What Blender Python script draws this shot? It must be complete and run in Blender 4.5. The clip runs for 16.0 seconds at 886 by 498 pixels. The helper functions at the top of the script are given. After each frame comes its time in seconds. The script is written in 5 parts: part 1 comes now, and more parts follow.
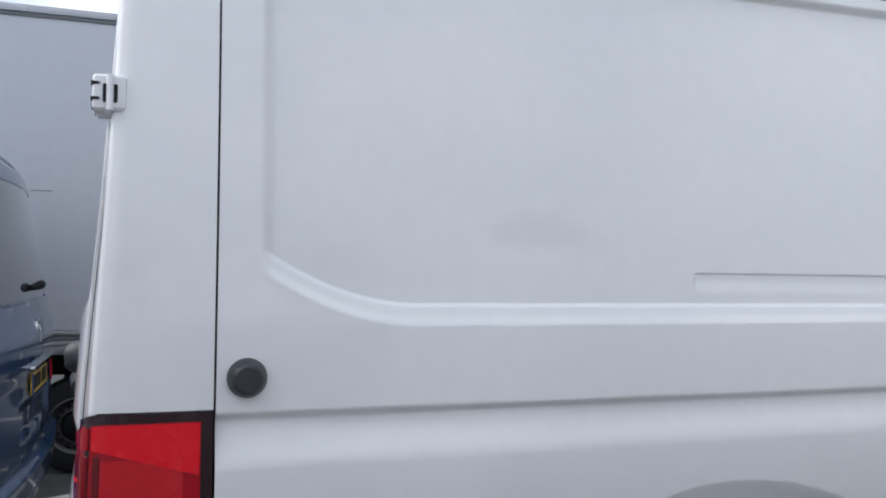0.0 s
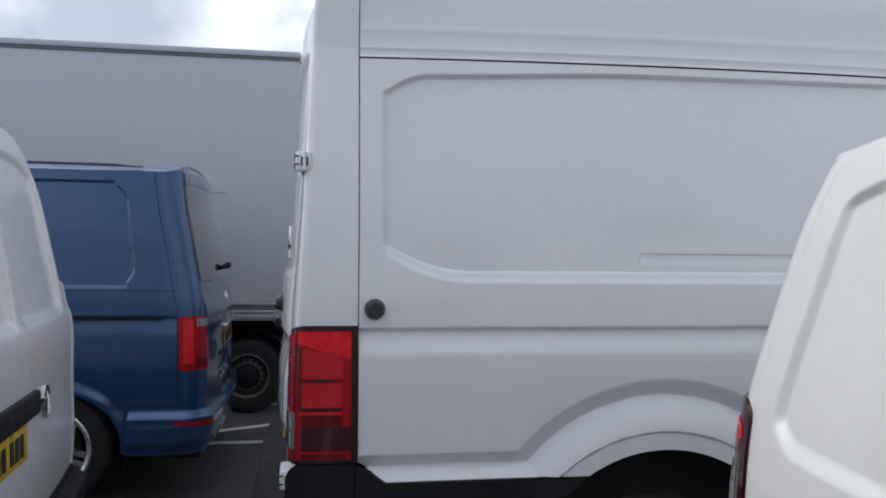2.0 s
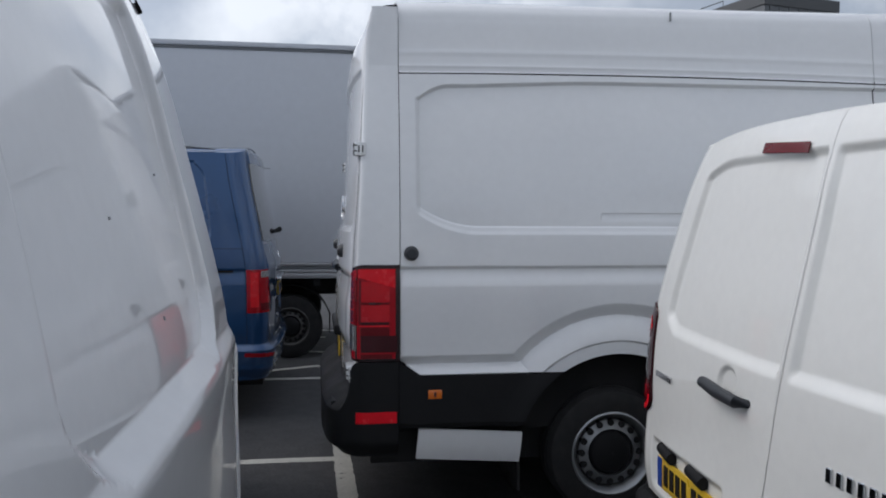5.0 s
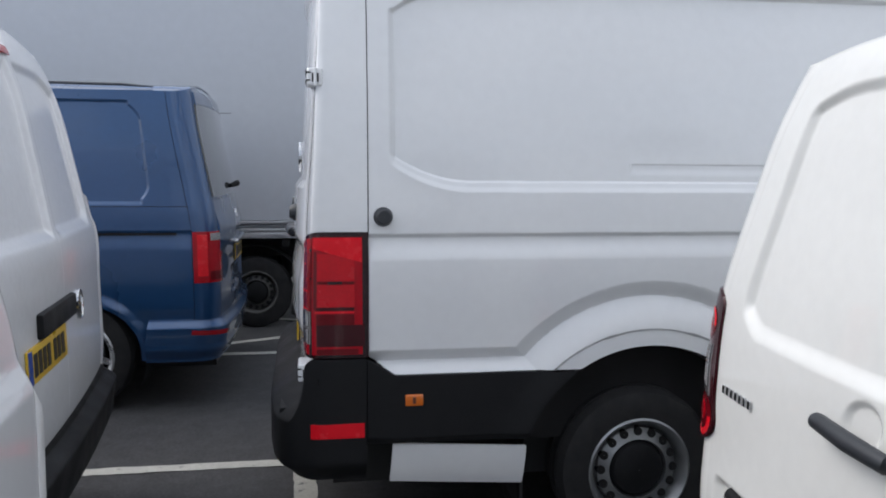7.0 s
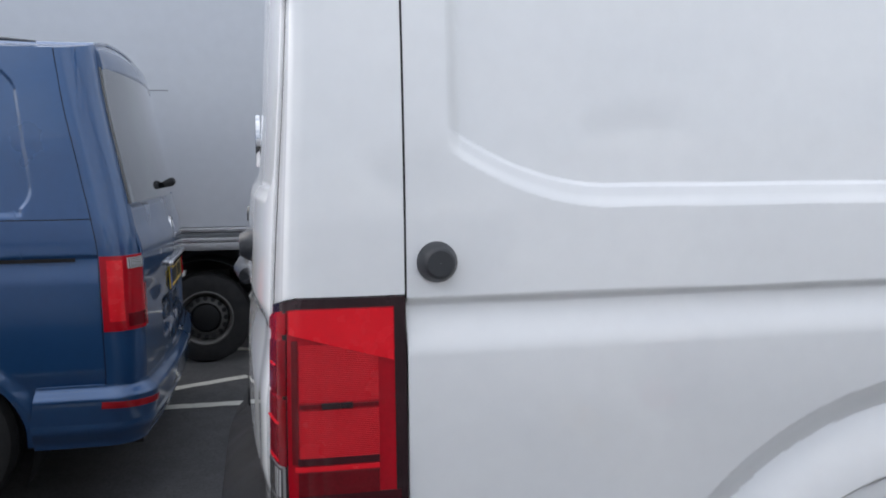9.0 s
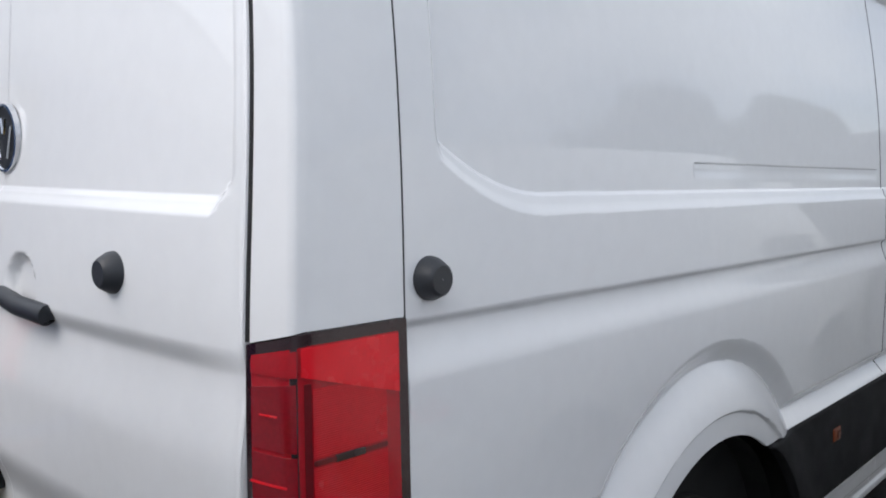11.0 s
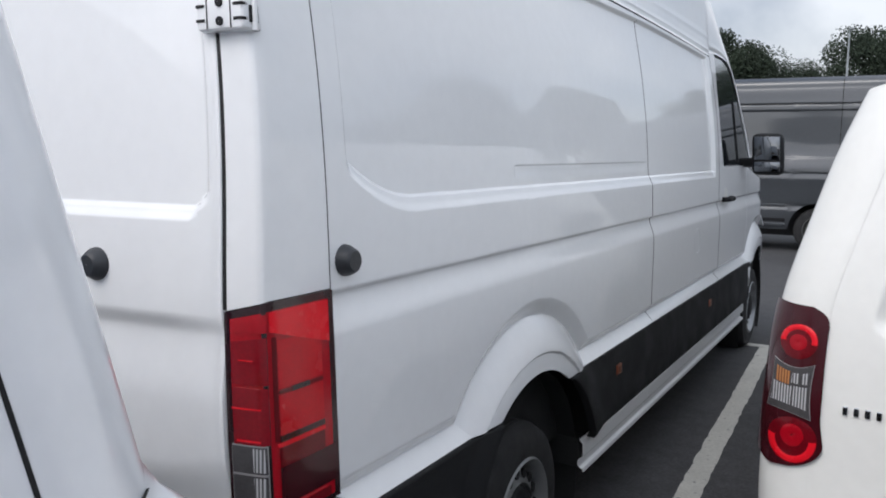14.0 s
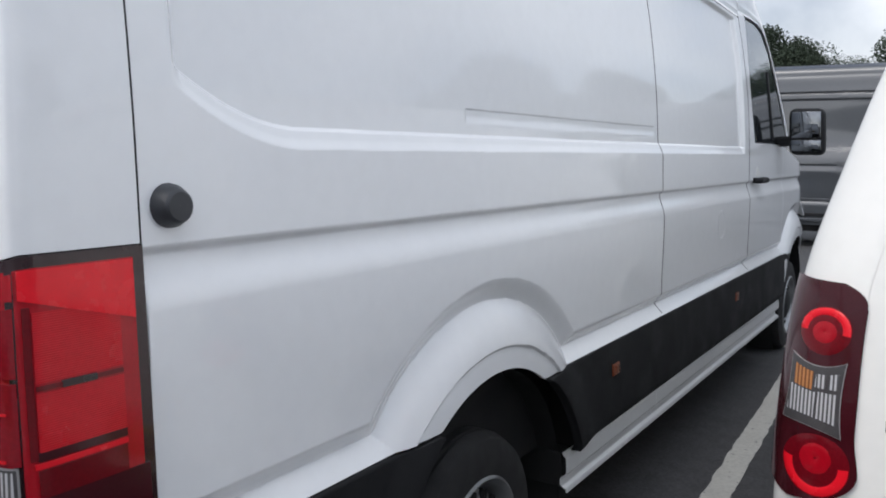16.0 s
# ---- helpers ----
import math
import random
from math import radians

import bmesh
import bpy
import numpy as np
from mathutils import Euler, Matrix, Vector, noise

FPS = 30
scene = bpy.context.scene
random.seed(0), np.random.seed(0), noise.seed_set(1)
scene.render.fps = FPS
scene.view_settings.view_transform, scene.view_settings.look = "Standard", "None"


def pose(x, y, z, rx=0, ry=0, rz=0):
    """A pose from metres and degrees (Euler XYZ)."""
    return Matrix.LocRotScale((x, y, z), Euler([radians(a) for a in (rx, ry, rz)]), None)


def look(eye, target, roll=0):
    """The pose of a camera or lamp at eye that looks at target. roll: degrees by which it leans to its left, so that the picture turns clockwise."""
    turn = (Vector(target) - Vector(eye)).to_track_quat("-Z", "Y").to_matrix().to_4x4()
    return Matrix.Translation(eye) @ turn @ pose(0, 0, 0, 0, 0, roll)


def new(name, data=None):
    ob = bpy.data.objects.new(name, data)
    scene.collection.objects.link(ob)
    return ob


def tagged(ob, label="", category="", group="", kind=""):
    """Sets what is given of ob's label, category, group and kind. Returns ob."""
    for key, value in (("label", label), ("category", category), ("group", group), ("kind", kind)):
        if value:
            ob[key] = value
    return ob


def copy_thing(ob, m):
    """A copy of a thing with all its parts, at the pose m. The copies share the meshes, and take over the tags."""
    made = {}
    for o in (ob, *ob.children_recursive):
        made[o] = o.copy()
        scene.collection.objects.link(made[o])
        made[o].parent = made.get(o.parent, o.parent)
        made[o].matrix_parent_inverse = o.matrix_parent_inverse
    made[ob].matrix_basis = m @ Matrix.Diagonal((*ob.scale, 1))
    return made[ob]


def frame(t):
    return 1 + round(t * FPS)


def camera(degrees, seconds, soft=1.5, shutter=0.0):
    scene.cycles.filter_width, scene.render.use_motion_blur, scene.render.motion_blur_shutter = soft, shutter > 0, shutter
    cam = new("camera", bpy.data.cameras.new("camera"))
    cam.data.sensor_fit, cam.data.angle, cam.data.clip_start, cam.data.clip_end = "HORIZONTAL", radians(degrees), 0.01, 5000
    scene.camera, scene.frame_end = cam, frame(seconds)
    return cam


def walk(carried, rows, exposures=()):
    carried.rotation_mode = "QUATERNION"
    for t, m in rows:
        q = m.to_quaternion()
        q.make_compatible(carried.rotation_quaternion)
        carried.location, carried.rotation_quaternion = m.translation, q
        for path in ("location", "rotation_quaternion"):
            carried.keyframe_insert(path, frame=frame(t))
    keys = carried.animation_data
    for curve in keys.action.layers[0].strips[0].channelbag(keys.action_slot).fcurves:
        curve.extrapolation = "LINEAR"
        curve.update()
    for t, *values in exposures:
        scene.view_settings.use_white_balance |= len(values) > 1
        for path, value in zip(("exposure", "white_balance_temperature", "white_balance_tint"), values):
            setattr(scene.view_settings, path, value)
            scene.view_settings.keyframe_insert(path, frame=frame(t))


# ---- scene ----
cam = camera(56.5, 16.0, soft=1.9)

PATH = [
    (0, (0.140, -1.491, 1.533), (0.772, 0.406, 1.564), 1.0),
    (0.5, (0.110, -1.834, 1.521), (0.630, 0.098, 1.527), 0.9),
    (1, (0.100, -2.131, 1.533), (0.569, -0.187, 1.532), 0.9),
    (1.5, (0.124, -2.442, 1.539), (0.528, -0.484, 1.534), 0.9),
    (2, (0.036, -2.754, 1.542), (0.372, -0.782, 1.531), 0.7),
    (2.5, (-0.017, -3.022, 1.555), (0.282, -1.045, 1.539), 0.6),
    (3, (-0.045, -3.287, 1.547), (0.244, -1.308, 1.530), 0.5),
    (3.5, (-0.130, -3.471, 1.551), (0.158, -1.492, 1.530), 0.5),
    (4, (-0.172, -3.624, 1.542), (0.117, -1.646, 1.515), 0.4),
    (4.5, (-0.169, -3.754, 1.518), (0.128, -1.777, 1.479), 0.4),
    (5, (-0.167, -3.873, 1.502), (0.136, -1.898, 1.421), 0.3),
    (5.2, (-0.162, -3.917, 1.492), (0.143, -1.943, 1.389), 0.3),
    (7.3, (0.004, -2.682, 1.498), (0.352, -0.723, 1.301), 0.3),
    (7.5, (0.009, -2.495, 1.486), (0.365, -0.537, 1.289), 0.2),
    (7.7, (0.024, -2.312, 1.495), (0.379, -0.354, 1.301), 0.2),
    (8, (0.037, -2.109, 1.500), (0.395, -0.151, 1.306), 0.3),
    (8.2, (0.036, -1.942, 1.494), (0.389, 0.017, 1.295), 0.3),
    (10.3, (-0.369, -0.919, 1.506), (0.610, 0.810, 1.278), -0.0),
    (10.5, (-0.463, -0.903, 1.495), (0.659, 0.740, 1.291), 0.3),
    (11, (-0.645, -0.884, 1.486), (0.813, 0.472, 1.302), 0.7),
    (11.5, (-0.823, -0.941, 1.499), (0.772, 0.246, 1.285), 0.5),
    (12, (-0.992, -0.989, 1.532), (0.635, 0.151, 1.307), 0.5),
    (12.5, (-1.108, -1.020, 1.526), (0.550, 0.075, 1.295), 0.6),
    (13, (-1.193, -1.051, 1.539), (0.501, -0.014, 1.305), 0.6),
    (13.5, (-1.184, -1.068, 1.554), (0.533, -0.071, 1.314), 0.7),
    (14, (-1.173, -1.064, 1.563), (0.555, -0.087, 1.325), 0.6),
    (14.5, (-1.149, -1.057, 1.560), (0.586, -0.090, 1.326), 0.6),
    (15, (-1.066, -1.055, 1.519), (0.673, -0.095, 1.286), 0.6),
    (15.5, (-0.814, -1.077, 1.462), (0.918, -0.105, 1.230), 0.6),
    (16, (-0.577, -1.047, 1.410), (1.100, 0.017, 1.175), 0.6),
]

EXPOSURES = [(0, 0.87, 6250, 10), (0.5, 0.87, 6250, 10), (1.0, 0.91, 6220, 10), (1.5, 0.55, 6200, 10), (2.0, 0.43, 6190, 10), (2.5, 0.29, 6180, 10), (3.5, 0.15, 6180, 10), (5.2, 0.29, 6180, 10), (7.3, 0.93, 6300, 10), (8.2, 1.17, 6350, 10), (10.3, 1.12, 6350, 10), (10.6, 1.08, 6350, 10), (11.0, 0.90, 6340, 10), (11.5, 0.90, 6330, 10), (13, 0.87, 6310, 10), (15, 0.82, 6310, 10), (15.5, 0.78, 6320, 10), (16, 0.99, 6330, 10)]
CLOUD_W = 2.0
SKY_STRENGTH = 1.0
GREY_X = 13.0
TREE_SPOTS = [
    (60, 12.1, 1.05), (60, 1.9, 1.13), (58, 16.5, 0.92), (61, 8.8, 0.90), (76, 6.4, 0.92), (84, 9, 0.92), (60, -4.5, 0.95), (62, 21, 1.12), (42, -21, 1.02), (45, -26, 1.04), (39, -17, 0.81), (50, -17.5, 0.95), (47, -30, 0.95), (54, -24, 1.13), (58, 30, 1.13), (60, -10, 1.02), (30, -34, 0.89), (20, -40, 1.07), (8, -42, 0.89), (-6, -44, 1.13), (-22, -42, 1.07), (-40, -30, 1.13), (-44, -12, 1.07), (-46, 6, 1.13), (-40, 22, 1.07), (60, -32, 1.13), (57, -19, 1.01),
]
LAMP_SPOTS = [(34, 1.34, 6.25), (33, -12.5, 7.0), (40, -12, 7.0)]

walk(cam, [(t, look(*p)) for t, *p in PATH], EXPOSURES)

# ---- world and light ----
world = bpy.data.worlds.new("world")
scene.world = world
world.use_nodes = True
wn = world.node_tree.nodes
wl = world.node_tree.links
sky = wn.new("ShaderNodeTexSky")
sky.sky_type = "NISHITA"
sky.sun_disc = False
sky.sun_elevation = radians(48)
sky.sun_rotation = radians(287)
sky.air_density, sky.dust_density = 1.0, 4.0
cloud_a = wn.new("ShaderNodeTexNoise")
cloud_a.noise_dimensions = "4D"
cloud_a.inputs["W"].default_value = CLOUD_W
cloud_a.inputs["Scale"].default_value = 3.4
cloud_a.inputs["Detail"].default_value = 9
cloud_a.inputs["Roughness"].default_value = 0.56
cloud_b = wn.new("ShaderNodeTexNoise")
cloud_b.noise_dimensions = "4D"
cloud_b.inputs["W"].default_value = CLOUD_W + 7
cloud_b.inputs["Scale"].default_value = 3.4
cloud_b.inputs["Detail"].default_value = 6
cover = wn.new("ShaderNodeValToRGB")
cover.color_ramp.elements[0].position = 0.33
cover.color_ramp.elements[1].position = 0.47
cover.color_ramp.elements[1].color = (0.72, 0.72, 0.72, 1)
shade = wn.new("ShaderNodeValToRGB")
shade.color_ramp.elements[0].position = 0.43
shade.color_ramp.elements[0].color = (0.52, 0.56, 0.63, 1)
shade.color_ramp.elements[1].position = 0.58
shade.color_ramp.elements[1].color = (1.10, 1.11, 1.13, 1)
sky_gain = wn.new("ShaderNodeMixRGB")
sky_gain.blend_type = "MULTIPLY"
sky_gain.inputs[0].default_value = 1
sky_gain.inputs[2].default_value = (0.11, 0.11, 0.112, 1)
cloud_mix = wn.new("ShaderNodeMixRGB")
wl.new(sky.outputs[0], sky_gain.inputs[1])
wl.new(cloud_a.outputs["Fac"], cover.inputs[0])
wl.new(cloud_b.outputs["Fac"], shade.inputs[0])
wl.new(cover.outputs[0], cloud_mix.inputs[0])
wl.new(sky_gain.outputs[0], cloud_mix.inputs[1])
wl.new(shade.outputs[0], cloud_mix.inputs[2])
# clouds are brightest towards the veiled sun
sun_way = Vector((-0.69, 0.21, 0.69)).normalized()
way = wn.new("ShaderNodeTexCoord")
towards = wn.new("ShaderNodeVectorMath")
towards.operation = "DOT_PRODUCT"
towards.inputs[1].default_value = sun_way
glow = wn.new("ShaderNodeMapRange")
glow.inputs["From Min"].default_value, glow.inputs["From Max"].default_value = -1.0, 1.0
glow.inputs["To Min"].default_value, glow.inputs["To Max"].default_value = 0.45, 1.04
lit = wn.new("ShaderNodeMixRGB")
lit.blend_type = "MULTIPLY"
lit.inputs[0].default_value = 1
wl.new(way.outputs["Generated"], towards.inputs[0])
wl.new(towards.outputs["Value"], glow.inputs["Value"])
wl.new(cloud_mix.outputs[0], lit.inputs[1])
wl.new(glow.outputs[0], lit.inputs[2])
wl.new(lit.outputs[0], wn["Background"].inputs[0])
wn["Background"].inputs[1].default_value = SKY_STRENGTH

sun = new("sun", bpy.data.lights.new("sun", "SUN"))
sun.data.energy, sun.data.angle, sun.data.color = 0.55, radians(35), (1.0, 0.97, 0.93)
sun.matrix_world = look((-20, 6, 20), (0, 0, 0))


# ---- materials ----
def material(name, color, rough=0.5, metal=0.0, coat=0.0, vary=0.06, scale=3.0, bump=0.0, bump_scale=300.0, coat_rough=0.05, spec=0.5):
    """A surface with variation at two scales, and fine relief."""
    m = bpy.data.materials.new(name)
    m.use_nodes = True
    n, l = m.node_tree.nodes, m.node_tree.links
    p = n["Principled BSDF"]
    p.inputs["Roughness"].default_value = rough
    p.inputs["Metallic"].default_value = metal
    p.inputs["Coat Weight"].default_value = coat
    p.inputs["Coat Roughness"].default_value = coat_rough
    p.inputs["Specular IOR Level"].default_value = spec
    co = n.new("ShaderNodeTexCoord")
    big, small = n.new("ShaderNodeTexNoise"), n.new("ShaderNodeTexNoise")
    for node, s, d in ((big, scale, 5), (small, scale * 14, 3)):
        node.inputs["Scale"].default_value, node.inputs["Detail"].default_value = s, d
        l.new(co.outputs["Object"], node.inputs["Vector"])
    add = n.new("ShaderNodeMath")
    add.operation = "ADD"
    l.new(big.outputs["Fac"], add.inputs[0])
    l.new(small.outputs["Fac"], add.inputs[1])
    ramp = n.new("ShaderNodeMapRange")
    ramp.inputs["From Min"].default_value, ramp.inputs["From Max"].default_value = 0.6, 1.4
    ramp.inputs["To Min"].default_value, ramp.inputs["To Max"].default_value = 1 - vary, 1 + vary * 0.4
    l.new(add.outputs[0], ramp.inputs["Value"])
    mul = n.new("ShaderNodeMixRGB")
    mul.blend_type = "MULTIPLY"
    mul.inputs[0].default_value = 1
    mul.inputs[1].default_value = (*color, 1)
    l.new(ramp.outputs[0], mul.inputs[2])
    l.new(mul.outputs[0], p.inputs["Base Color"])
    rr = n.new("ShaderNodeMapRange")
    rr.inputs["From Min"].default_value, rr.inputs["From Max"].default_value = 0.3, 0.7
    rr.inputs["To Min"].default_value, rr.inputs["To Max"].default_value = rough * 0.85, min(1, rough * 1.2)
    l.new(big.outputs["Fac"], rr.inputs["Value"])
    l.new(rr.outputs[0], p.inputs["Roughness"])
    if bump:
        fine = n.new("ShaderNodeTexNoise")
        fine.inputs["Scale"].default_value = bump_scale
        fine.inputs["Detail"].default_value = 3
        l.new(co.outputs["Object"], fine.inputs["Vector"])
        b = n.new("ShaderNodeBump")
        b.inputs["Strength"].default_value = bump
        b.inputs["Distance"].default_value = 0.002
        l.new(fine.outputs["Fac"], b.inputs["Height"])
        l.new(b.outputs[0], p.inputs["Normal"])
    return m


def ribbed(name, color, rough, pitch, axis="Z", deep=0.0):
    """Moulded lens plastic with fine ribs of that pitch in metres."""
    m = material(name, color, rough, coat=0.25, vary=0.15, scale=9, spec=0.3)
    n, l = m.node_tree.nodes, m.node_tree.links
    co = n.new("ShaderNodeTexCoord")
    wave = n.new("ShaderNodeTexWave")
    wave.bands_direction = axis
    wave.inputs["Scale"].default_value = 0.314 / pitch
    wave.inputs["Distortion"].default_value = 0.0
    l.new(co.outputs["Object"], wave.inputs["Vector"])
    b = n.new("ShaderNodeBump")
    b.inputs["Strength"].default_value, b.inputs["Distance"].default_value = 0.4, 0.001
    l.new(wave.outputs["Fac"], b.inputs["Height"])
    l.new(b.outputs[0], n["Principled BSDF"].inputs["Normal"])
    if deep:
        # the base colour is darkened in the grooves between the ribs
        base = n["Principled BSDF"].inputs["Base Color"]
        groove = n.new("ShaderNodeMixRGB")
        groove.blend_type = "MULTIPLY"
        groove.inputs[0].default_value = deep
        cut = n.new("ShaderNodeValToRGB")
        cut.color_ramp.elements[0].position, cut.color_ramp.elements[1].position = 0.35, 0.65
        l.new(wave.outputs["Fac"], cut.inputs[0])
        l.new(base.links[0].from_socket, groove.inputs[1])
        l.new(cut.outputs[0], groove.inputs[2])
        l.new(groove.outputs[0], base)
    return m


def glass(name, color=(0.02, 0.025, 0.03), rough=0.03):
    return material(name, color, rough, coat=1.0, vary=0.1, spec=0.6)


WHITE = material("white_paint", (0.80, 0.81, 0.82), 0.5, coat=1.0, vary=0.035, scale=1.7, coat_rough=0.02, spec=0.15)
CREAM = material("warm_white_paint", (0.83, 0.83, 0.80), 0.5, coat=0.9, vary=0.04, scale=1.9, coat_rough=0.03, spec=0.15)
DIRTY = material("dusty_white_paint", (0.76, 0.77, 0.79), 0.36, coat=0.8, vary=0.09, scale=2.6, coat_rough=0.09)
BLUE = material("blue_metallic_paint", (0.015, 0.068, 0.185), 0.3, metal=0.35, coat=1.0, vary=0.08, scale=2, coat_rough=0.04)
GREY_PAINT = material("dark_grey_paint", (0.052, 0.058, 0.066), 0.35, metal=0.3, coat=1.0, vary=0.1, scale=2, coat_rough=0.06)
BLACK = material("black_plastic", (0.009, 0.0095, 0.011), 0.62, spec=0.26, vary=0.2, scale=6, bump=0.25, bump_scale=420)
DARK = material("dark_gap", (0.006, 0.006, 0.007), 0.8, vary=0.1)
RUBBER = material("tyre_rubber", (0.013, 0.013, 0.014), 0.75, vary=0.3, scale=12, bump=0.3, bump_scale=160)
KNOB = material("knob_plastic", (0.028, 0.031, 0.037), 0.42, vary=0.15, scale=20, bump=0.2, bump_scale=600)
STEEL = material("wheel_steel", (0.30, 0.31, 0.32), 0.38, metal=0.75, vary=0.2, scale=14)
DARK_STEEL = material("dark_wheel_steel", (0.10, 0.098, 0.095), 0.5, metal=0.3, vary=0.4, scale=9)
ALLOY = material("alloy", (0.62, 0.63, 0.65), 0.28, metal=0.9, vary=0.12, scale=16)
CHROME = material("chrome", (0.60, 0.61, 0.63), 0.09, metal=1.0, vary=0.05)
RED_LENS = ribbed("red_lens", (0.56, 0.004, 0.013), 0.25, 0.0032)
RED_CLEAR = material("red_plastic", (0.40, 0.003, 0.012), 0.2, coat=0.3, spec=0.3, vary=0.2, scale=10)
RED_BRIGHT = material("red_reflector", (0.78, 0.008, 0.020), 0.25, coat=0.25, spec=0.3, vary=0.1, scale=30)
RED_DEEP = material("deep_red_plastic", (0.24, 0.004, 0.012), 0.2, coat=0.3, vary=0.25, scale=10, spec=0.3)
RIM_RED = material("lamp_maroon", (0.050, 0.006, 0.010), 0.2, coat=0.5, vary=0.2, scale=14, spec=0.3)
RED_DARK = material("dark_red_plastic", (0.15, 0.003, 0.008), 0.2, coat=0.3, spec=0.3, vary=0.3, scale=12)
LAMP_EDGE = material("lamp_edge", (0.020, 0.004, 0.007), 0.25, coat=0.4, vary=0.2, scale=8)
CLEAR_LENS = ribbed("clear_lens", (0.50, 0.50, 0.515), 0.12, 0.0075, "Y", 0.8)
LENS_RIM = material("lens_rim", (0.30, 0.29, 0.29), 0.25, coat=0.5, vary=0.1)
LENS_DARK = material("smoky_lens", (0.075, 0.072, 0.075), 0.2, coat=0.2, spec=0.3, vary=0.3, scale=30)
GLOSSY = material("glossy_white_paint", (0.74, 0.75, 0.77), 0.34, coat=1.0, vary=0.05, scale=2.2, coat_rough=0.03)
AMBER_LENS = ribbed("amber_lens", (0.48, 0.20, 0.07), 0.15, 0.0075, "Y", 0.6)
AMBER = material("amber_plastic", (0.72, 0.17, 0.015), 0.2, coat=1.0, vary=0.12, scale=20)
DULL_AMBER = material("dull_amber_plastic", (0.20, 0.045, 0.012), 0.3, coat=0.4, vary=0.2, scale=20)
PLATE = material("plate_yellow", (0.72, 0.47, 0.03), 0.3, vary=0.06, scale=8)
PLATE_WHITE = material("plate_blue_band", (0.02, 0.07, 0.36), 0.35, vary=0.06, scale=8)
INK = material("black_ink", (0.012, 0.012, 0.013), 0.4, vary=0.1)
GLASS = glass("dark_glass")
MIRROR = material("mirror_glass", (0.15, 0.16, 0.175), 0.02, metal=1.0, vary=0.02)
BOX_GREY = material("lorry_panel", (0.59, 0.615, 0.655), 0.42, coat=0.25, vary=0.05, scale=0.9, coat_rough=0.2)
ALU = material("aluminium", (0.52, 0.53, 0.55), 0.4, metal=0.8, vary=0.15, scale=5)
CHASSIS = material("chassis_black", (0.014, 0.014, 0.015), 0.6, vary=0.3, scale=5)
BARK = material("bark", (0.09, 0.07, 0.05), 0.9, vary=0.4, scale=3, bump=0.6, bump_scale=20)
CLADDING = material("grey_cladding", (0.16, 0.17, 0.18), 0.5, vary=0.12, scale=0.6)
POST_STEEL = material("galvanised_steel", (0.30, 0.32, 0.33), 0.45, metal=0.7, vary=0.15, scale=3)


def leaf_material():
    m = bpy.data.materials.new("leaf")
    m.use_nodes = True
    n, l = m.node_tree.nodes, m.node_tree.links
    p = n["Principled BSDF"]
    p.inputs["Roughness"].default_value = 0.85
    p.inputs["Specular IOR Level"].default_value = 0.2
    g = n.new("ShaderNodeNewGeometry")
    r = n.new("ShaderNodeValToRGB")
    r.color_ramp.elements[0].color = (0.024, 0.034, 0.023, 1)
    r.color_ramp.elements[1].color = (0.038, 0.052, 0.035, 1)
    l.new(g.outputs["Random Per Island"], r.inputs[0])
    l.new(r.outputs[0], p.inputs["Base Color"])
    return m


def asphalt_material():
    m = material("asphalt", (0.052, 0.052, 0.055), 0.85, vary=0.35, scale=0.55, bump=0.9, bump_scale=110)
    n, l = m.node_tree.nodes, m.node_tree.links
    mul = next(x for x in n if x.bl_idname == "ShaderNodeMixRGB")
    co = next(x for x in n if x.bl_idname == "ShaderNodeTexCoord")
    v = n.new("ShaderNodeTexVoronoi")
    v.inputs["Scale"].default_value = 95
    l.new(co.outputs["Object"], v.inputs["Vector"])
    r = n.new("ShaderNodeMapRange")
    r.inputs["To Min"].default_value, r.inputs["To Max"].default_value = 0.75, 1.55
    l.new(v.outputs["Color"], r.inputs["Value"])
    two = n.new("ShaderNodeMixRGB")
    two.blend_type = "MULTIPLY"
    two.inputs[0].default_value = 0.8
    l.new(mul.outputs[0], two.inputs[1])
    l.new(r.outputs[0], two.inputs[2])
    l.new(two.outputs[0], n["Principled BSDF"].inputs["Base Color"])
    return m


def line_material():
    """Worn white road paint: the asphalt shows through where it has flaked."""
    m = material("road_paint", (0.54, 0.53, 0.485), 0.75, vary=0.25, scale=4, bump=0.8, bump_scale=110)
    n, l = m.node_tree.nodes, m.node_tree.links
    mul = next(x for x in n if x.bl_idname == "ShaderNodeMixRGB")
    co = next(x for x in n if x.bl_idname == "ShaderNodeTexCoord")
    w = n.new("ShaderNodeTexNoise")
    w.inputs["Scale"].default_value, w.inputs["Detail"].default_value = 22, 8
    l.new(co.outputs["Object"], w.inputs["Vector"])
    r = n.new("ShaderNodeValToRGB")
    r.color_ramp.elements[0].position, r.color_ramp.elements[1].position = 0.27, 0.37
    l.new(w.outputs["Fac"], r.inputs[0])
    two = n.new("ShaderNodeMixRGB")
    two.inputs[1].default_value = (0.13, 0.13, 0.13, 1)
    l.new(r.outputs[0], two.inputs[0])
    l.new(mul.outputs[0], two.inputs[2])
    l.new(two.outputs[0], n["Principled BSDF"].inputs["Base Color"])
    return m


LEAF, ASPHALT, ROAD_PAINT = leaf_material(), asphalt_material(), line_material()


# ---- mesh helpers ----
def step(a, b, x):
    t = np.clip((np.asarray(x, float) - a) / (b - a), 0, 1)
    return t * t * (3 - 2 * t)


def ridge(c, w, x):
    """A smooth bump of half-width w round c."""
    return np.exp(-((np.asarray(x, float) - c) / w) ** 2)


